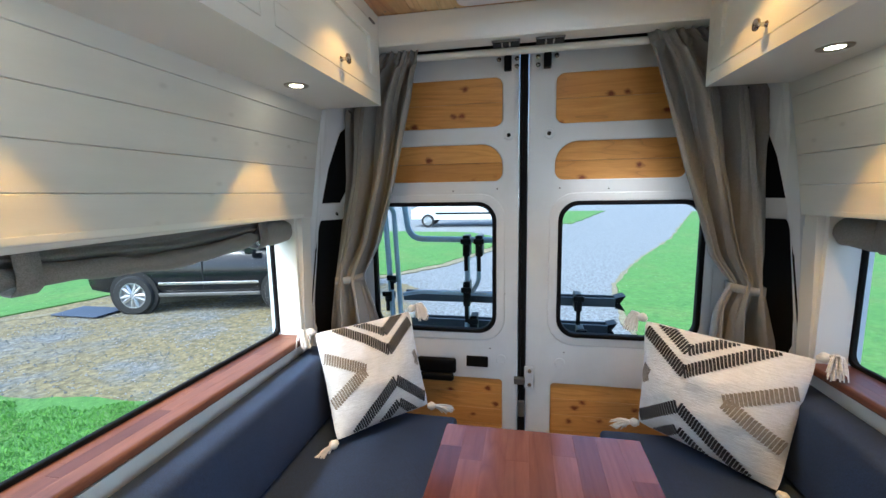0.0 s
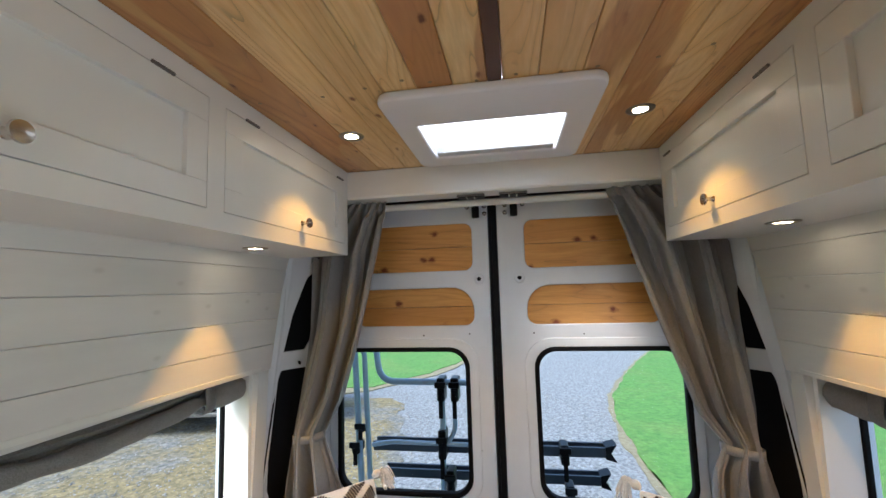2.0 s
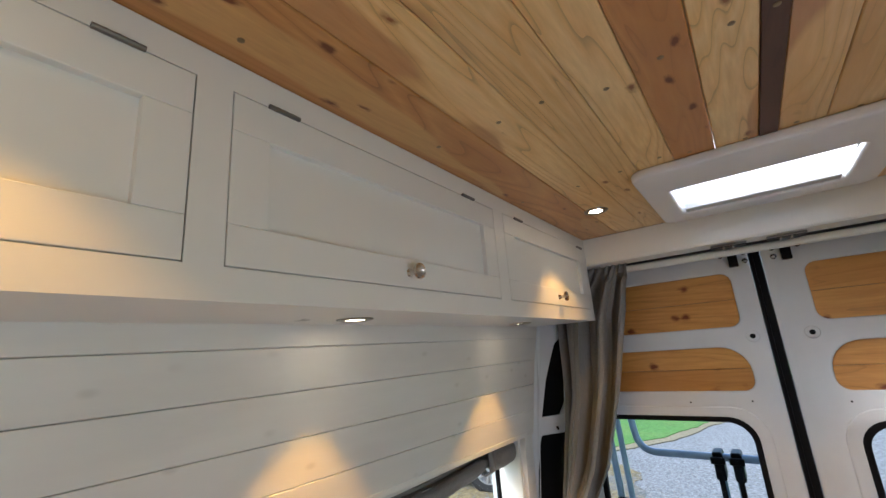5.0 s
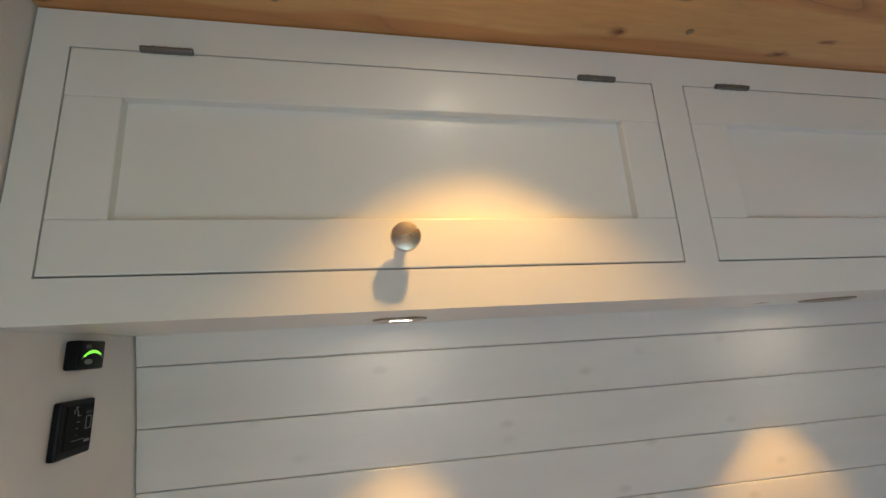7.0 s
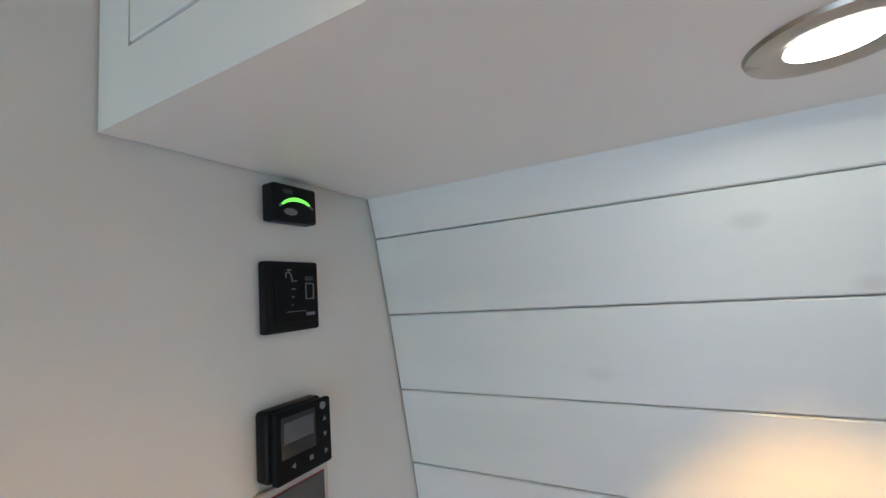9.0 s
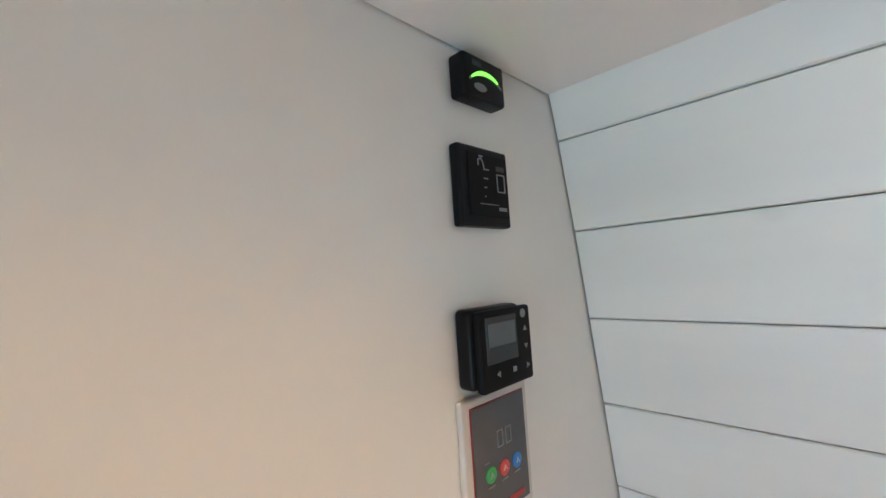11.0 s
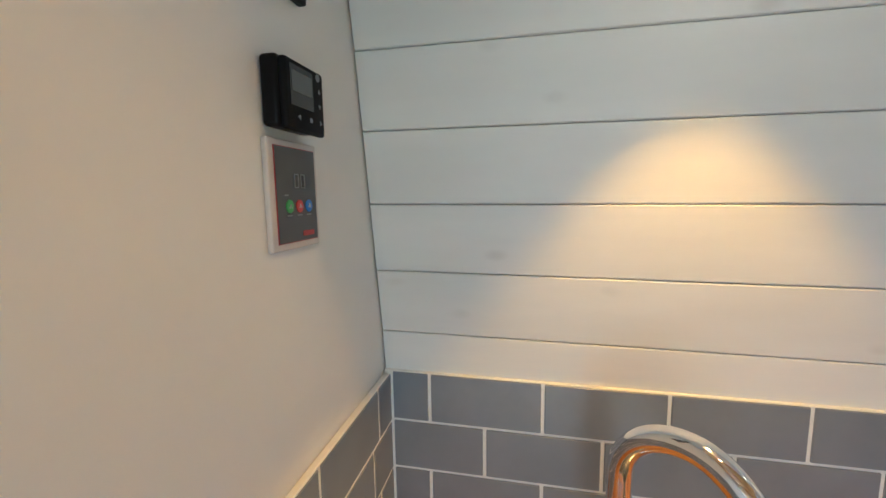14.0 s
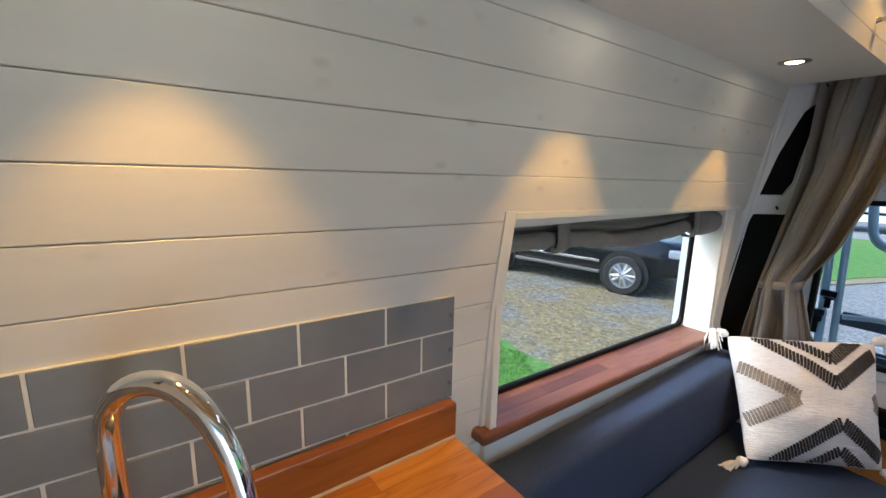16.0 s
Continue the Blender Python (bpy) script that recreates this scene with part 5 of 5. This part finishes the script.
# loose stones in the parking ground
rs = np.random.RandomState(4)
verts, faces = [], []
for k in range(7000):
    x, y = rs.uniform(-8, -1.4), rs.uniform(3.1, 7.5)
    if k > 4500:
        x, y = rs.uniform(-2.6, 1.7), rs.uniform(2.6, 9)
    r = rs.uniform(0.006, 0.021)
    c = np.array((x, y, GZ + 0.012 + r * 0.3))
    i = len(verts)
    for dx, dy, dz in ((1, 0, 0), (-1, 0, 0), (0, 1, 0), (0, -1, 0), (0, 0, 0.8)):
        verts.append((c + r * np.array((dx, dy, dz)) * rs.uniform(0.6, 1.2)).tolist())
    faces += [(i, i + 2, i + 4), (i + 2, i + 1, i + 4), (i + 1, i + 3, i + 4), (i + 3, i, i + 4)]
me = bpy.data.meshes.new("gravel")
me.from_pydata(verts, [], faces)
m, n_, l_, b_ = material("loose_stone", 0.85)
gi = n_.new("ShaderNodeNewGeometry")
l_.new(ramp(n_, l_, gi.outputs["Random Per Island"], [(0.0, (0.14, 0.14, 0.14)), (0.5, (0.20, 0.19, 0.165)), (1.0, (0.31, 0.31, 0.30))]), b_.inputs["Base Color"])
me.materials.append(m)
tagged(new("gravel", me), "loose pale and grey gravel stones", "gravel", "", "stuff")


def wheel(parent, x, y, z, r, w, face):
    """Axle along local y; face -1: the outer side looks to -y."""
    turn = Matrix.Rotation(radians(90), 4, "X")
    tyre = part("wheel", lathe([(r * 0.66, -w / 2), (r * 0.93, -w / 2), (r, -w * 0.36), (r, w * 0.36), (r * 0.93, w / 2), (r * 0.66, w / 2), (r * 0.64, 0)], 40, None, (x, y, z), turn), TYRE, parent, "black tyre", True)
    rim = bmesh.new()
    yo = y + face * w * 0.38
    lathe([(r * 0.68, -0.02), (r * 0.68, 0.02), (r * 0.60, 0.02), (r * 0.58, -0.02)], 40, rim, (x, yo, z), turn)
    lathe([(r * 0.15, -0.025), (r * 0.15, 0.02), (r * 0.08, 0.025)], 20, rim, (x, yo, z), turn)
    for k in range(10):
        a = 2 * math.pi * (k + (0.28 if k % 2 else 0)) / 10
        dx, dz = math.cos(a), math.sin(a)
        tube([(x + dx * r * 0.12, yo, z + dz * r * 0.12), (x + dx * r * 0.61, yo, z + dz * r * 0.61)], [0.036, 0.026], 6, rim)
    part("rim", rim, ALLOY, tyre, "silver spoked alloy rim")
    part("brake_disc", lathe([(r * 0.57, -0.01), (r * 0.57, 0.01), (r * 0.1, 0.012)], 30, None, (x, y - face * 0.02, z), turn), DARK_METAL, tyre)


def loft(sections, bm=None):
    """Skin through rings of equal length."""
    bm = bm or bmesh.new()
    rings = [[bm.verts.new(p) for p in s] for s in sections]
    n = len(rings[0])
    for a, b in zip(rings, rings[1:]):
        for k in range(n):
            bm.faces.new((a[k], a[(k + 1) % n], b[(k + 1) % n], b[k]))
    bm.faces.new(rings[0][::-1])
    bm.faces.new(rings[-1])
    return bm


# dark estate car: built along local x with its nose to +x, then turned
car = thing("parked_car", (0, 0, 0), "parked black off-road estate car with silver alloy wheels", "car")
WB, R_W = 2.55, 0.335
secs = []
for x, hw, zb, zt in ((-2.15, 0.78, 0.55, 0.98), (-2.05, 0.88, 0.42, 1.02), (-1.6, 0.92, 0.34, 1.05), (0.0, 0.93, 0.31, 1.06), (1.1, 0.92, 0.33, 1.04), (1.75, 0.90, 0.36, 0.98), (2.15, 0.82, 0.42, 0.88), (2.28, 0.66, 0.50, 0.76)):
    secs.append([(x, s * hw * k, z) for s, k, z in ((-1, 0.94, zb), (-1, 1, zb + 0.12), (-1, 1, (zb + zt) / 2), (-1, 0.975, zt - 0.08), (-1, 0.90, zt), (1, 0.90, zt), (1, 0.975, zt - 0.08), (1, 1, (zb + zt) / 2), (1, 1, zb + 0.12), (1, 0.94, zb))])
part("body", loft(secs), CAR_PAINT, car, "", True)
secs = []
for x, hw, zt in ((-2.05, 0.80, 1.03), (-1.85, 0.76, 1.50), (-0.9, 0.70, 1.66), (0.2, 0.70, 1.66), (0.55, 0.74, 1.50), (1.10, 0.80, 1.03)):
    secs.append([(x, -hw, 1.0), (x, -hw * 0.96, max(1.01, zt - 0.08)), (x, -hw * 0.8, zt), (x, hw * 0.8, zt), (x, hw * 0.96, max(1.01, zt - 0.08)), (x, hw, 1.0)])
part("greenhouse", loft(secs), CAR_GLASS, car, "dark tinted glass", True)
part("roof", box((-1.85, -0.62, 1.655), (0.25, 0.62, 1.69), 0.02), CAR_PAINT, car)
for s in (-1, 1):
    for x in (-WB / 2, WB / 2):
        # dark disc on the flank, painted as the shade within the arch
        part("wheel_arch", lathe([(R_W + 0.07, -0.03), (R_W + 0.07, 0.03), (0.1, 0.031)], 36, None, (x, s * 0.905, R_W + 0.02), Matrix.Rotation(radians(90), 4, "X")), GAP_SHADE, car)
        wheel(car, x, s * 0.875, R_W, R_W, 0.22, s)
    part("side_trim", box((-0.85, s * 0.925, 0.50), (0.85, s * 0.945, 0.545), 0.006), CHROME, car, "bright chrome side strip")
    part("sill", box((-0.86, s * 0.90, 0.30), (0.86, s * 0.955, 0.36), 0.01), DARK_METAL, car, "dark side step")
    part("headlight", box((1.92, s * 0.62, 0.72), (2.14, s * 0.885, 0.86), 0.03), HEADLIGHT, car, "clear headlight")
    part("door_mirror", box((0.70, s * 0.93, 1.02), (0.86, s * 1.09, 1.16), 0.03), CAR_PAINT, car)
    # dark strip laid on the flank for the shut line's shade
    part("door_gap", box((-0.10, s * 0.921, 0.42), (-0.09, s * 0.934, 1.0)), GAP_SHADE, car)
part("bumper", box((2.1, -0.72, 0.42), (2.32, 0.72, 0.58), 0.05), BLACK_PLASTIC, car)
part("grille", box((2.22, -0.38, 0.6), (2.31, 0.38, 0.74), 0.02), DARK_METAL, car)
head = Vector((2.25, 0.50, 0)).normalized()
side_v = Vector((-head.y, head.x, 0))
mid = Vector((-5.36, 6.14, GZ + 0.012))
car.matrix_world = Matrix.Translation(mid + side_v * 0.875) @ Matrix((head, side_v, Vector((0, 0, 1)))).transposed().to_4x4()

mat_ob = thing("rubber_mat", (-7.45, 5.75, GZ + 0.012), "dark blue-grey rubber mat lying behind the parked car", "mat")
part("sheet", box((-7.95, 5.45, GZ + 0.036), (-7.0, 6.0, GZ + 0.056), 0.006), plain("blue_grey_rubber", (0.05, 0.065, 0.10), 0.6), mat_ob)

# white motorhome across the far lawn
mh = thing("motorhome", (0, 0, 0), "white motorhome parked across the lawn", "motorhome")
part("body", box((-2.6, -1.1, 0.75), (2.2, 1.1, 2.9), 0.12, None, 3), STEEL_WHITE, mh)
secs = [[(x, -hw, 0.45), (x, -hw, zt), (x, hw, zt), (x, hw, 0.45)] for x, hw, zt in ((-3.9, 0.85, 0.95), (-3.3, 0.95, 1.25), (-2.55, 1.0, 2.2))]
part("cab", loft(secs), STEEL_WHITE, mh)
part("skirt", box((-2.6, -1.09, 0.42), (2.2, 1.09, 0.7495), 0.02), PLASTIC_WHITE, mh)
for x0, x1, z0, z1 in ((-1.6, -0.9, 1.6, 2.1), (0.4, 1.3, 1.6, 2.1)):
    part("window", box((x0, -1.125, z0), (x1, -1.098, z1), 0.01), CAR_GLASS, mh, "dark window")
part("locker_door", box((0.6, -1.13, 0.95), (1.2, -1.098, 1.15), 0.01), CAR_GLASS, mh)
part("locker_door", box((-0.6, -1.13, 0.9), (-0.2, -1.098, 1.2), 0.01), PLASTIC_WHITE, mh)
part("side_stripe", box((-2.5, -1.118, 0.72), (2.1, -1.101, 0.80)), CAR_GLASS, mh, "dark side stripe")
for x in (-2.95, 1.0):
    for s in (-1, 1):
        wheel(mh, x, s * 0.98, 0.36, 0.36, 0.24, s)
mh.matrix_world = Matrix.Translation((-2.4, 23.6, GZ + 0.002)) @ Matrix.Rotation(radians(4), 4, "Z")

# bicycle rack on the rear door
rack = thing("bicycle_rack", (-0.4, 2.0, 0.62), "blue-grey tubular bicycle rack on the rear door", "bicycle rack")


def bent(pts, r=0.04, n=5):
    """A path with its corners rounded."""
    pts = [Vector(p) for p in pts]
    out = [pts[0]]
    for a, b, c in zip(pts, pts[1:], pts[2:]):
        d1, d2 = (a - b).normalized(), (c - b).normalized()
        for k in range(n + 1):
            t = k / n
            out.append((b + d1 * r) * (1 - t) ** 2 + b * 2 * t * (1 - t) + (b + d2 * r) * t ** 2)
    return out + [pts[-1]]


RY = 1.95
part("upright", tube(bent([(-0.735, RY - 0.12, 1.24), (-0.72, RY, 1.20), (-0.685, RY, 0.45)]), 0.014, 12), RACK_STEEL, rack, "", True)
part("upright", tube(bent([(-0.685, RY - 0.12, 1.24), (-0.675, RY, 1.20), (-0.645, RY, 0.45)]), 0.012, 12), RACK_STEEL, rack, "", True)
part("hoop", tube(bent([(-0.62, RY, 1.215), (-0.60, RY, 1.06), (-0.10, RY, 1.055), (-0.02, RY, 1.055)], 0.07, 7), 0.014, 12), RACK_STEEL, rack, "", True)
part("lower_bar", tube(bent([(-0.64, RY, 0.785), (-0.55, RY, 0.80), (-0.1, RY, 0.795)], 0.03), 0.010, 10), RACK_STEEL, rack, "", True)
part("arm", tube(bent([(-0.320, RY, 1.05), (-0.32, RY, 0.90), (-0.325, RY, 0.56)], 0.03), 0.012, 10), RACK_STEEL, rack, "", True)
part("arm", tube(bent([(-0.270, RY, 1.05), (-0.265, RY, 0.86), (-0.30, RY, 0.80)], 0.03), 0.010, 10), RACK_STEEL, rack, "", True)
for z, y in ((0.755, RY + 0.10), (0.575, RY + 0.25)):
    for xa, xb in ((-0.66, -0.11), (-0.02, 0.36)):
        prof = [(y - 0.03, z - 0.02), (y + 0.03, z - 0.02), (y + 0.035, z + 0.022), (y + 0.022, z + 0.022), (y + 0.018, z - 0.004), (y - 0.018, z - 0.004), (y - 0.022, z + 0.022), (y - 0.035, z + 0.022)]
        part("wheel_rail", prism(prof, xa, xb, "x"), RACK_DARK, rack, "dark wheel rail")
        part("rail_end", prism([(xb, z - 0.024), (xb + 0.045, z - 0.036), (xb + 0.022, z), (xb + 0.045, z + 0.036), (xb, z + 0.024)], y - 0.036, y + 0.036), BLACK_PLASTIC, rack)
for x, z, h in ((-0.322, 1.02, 0.12), (-0.262, 1.02, 0.12), (-0.322, 0.79, 0.14), (-0.29, 0.64, 0.11), (0.185, 0.765, 0.10), (0.20, 0.61, 0.09), (-0.71, 0.76, 0.06), (-0.685, 0.84, 0.03)):
    s_ob = part("clamp", box((x - 0.017, RY - 0.03, z - h / 2 + 0.02), (x + 0.017, RY + 0.05, z + h / 2), 0.007), BLACK_PLASTIC, rack, "black ratchet clamp")
    part("strap", box((x - 0.009, RY - 0.034, z - h * 0.9), (x + 0.009, RY - 0.026, z + 0.01), 0.002), BLACK_RUBBER, s_ob)
    part("buckle", box((x - 0.024, RY - 0.045, z + 0.02), (x + 0.024, RY - 0.031, z + 0.045), 0.004), BLACK_PLASTIC, s_ob)
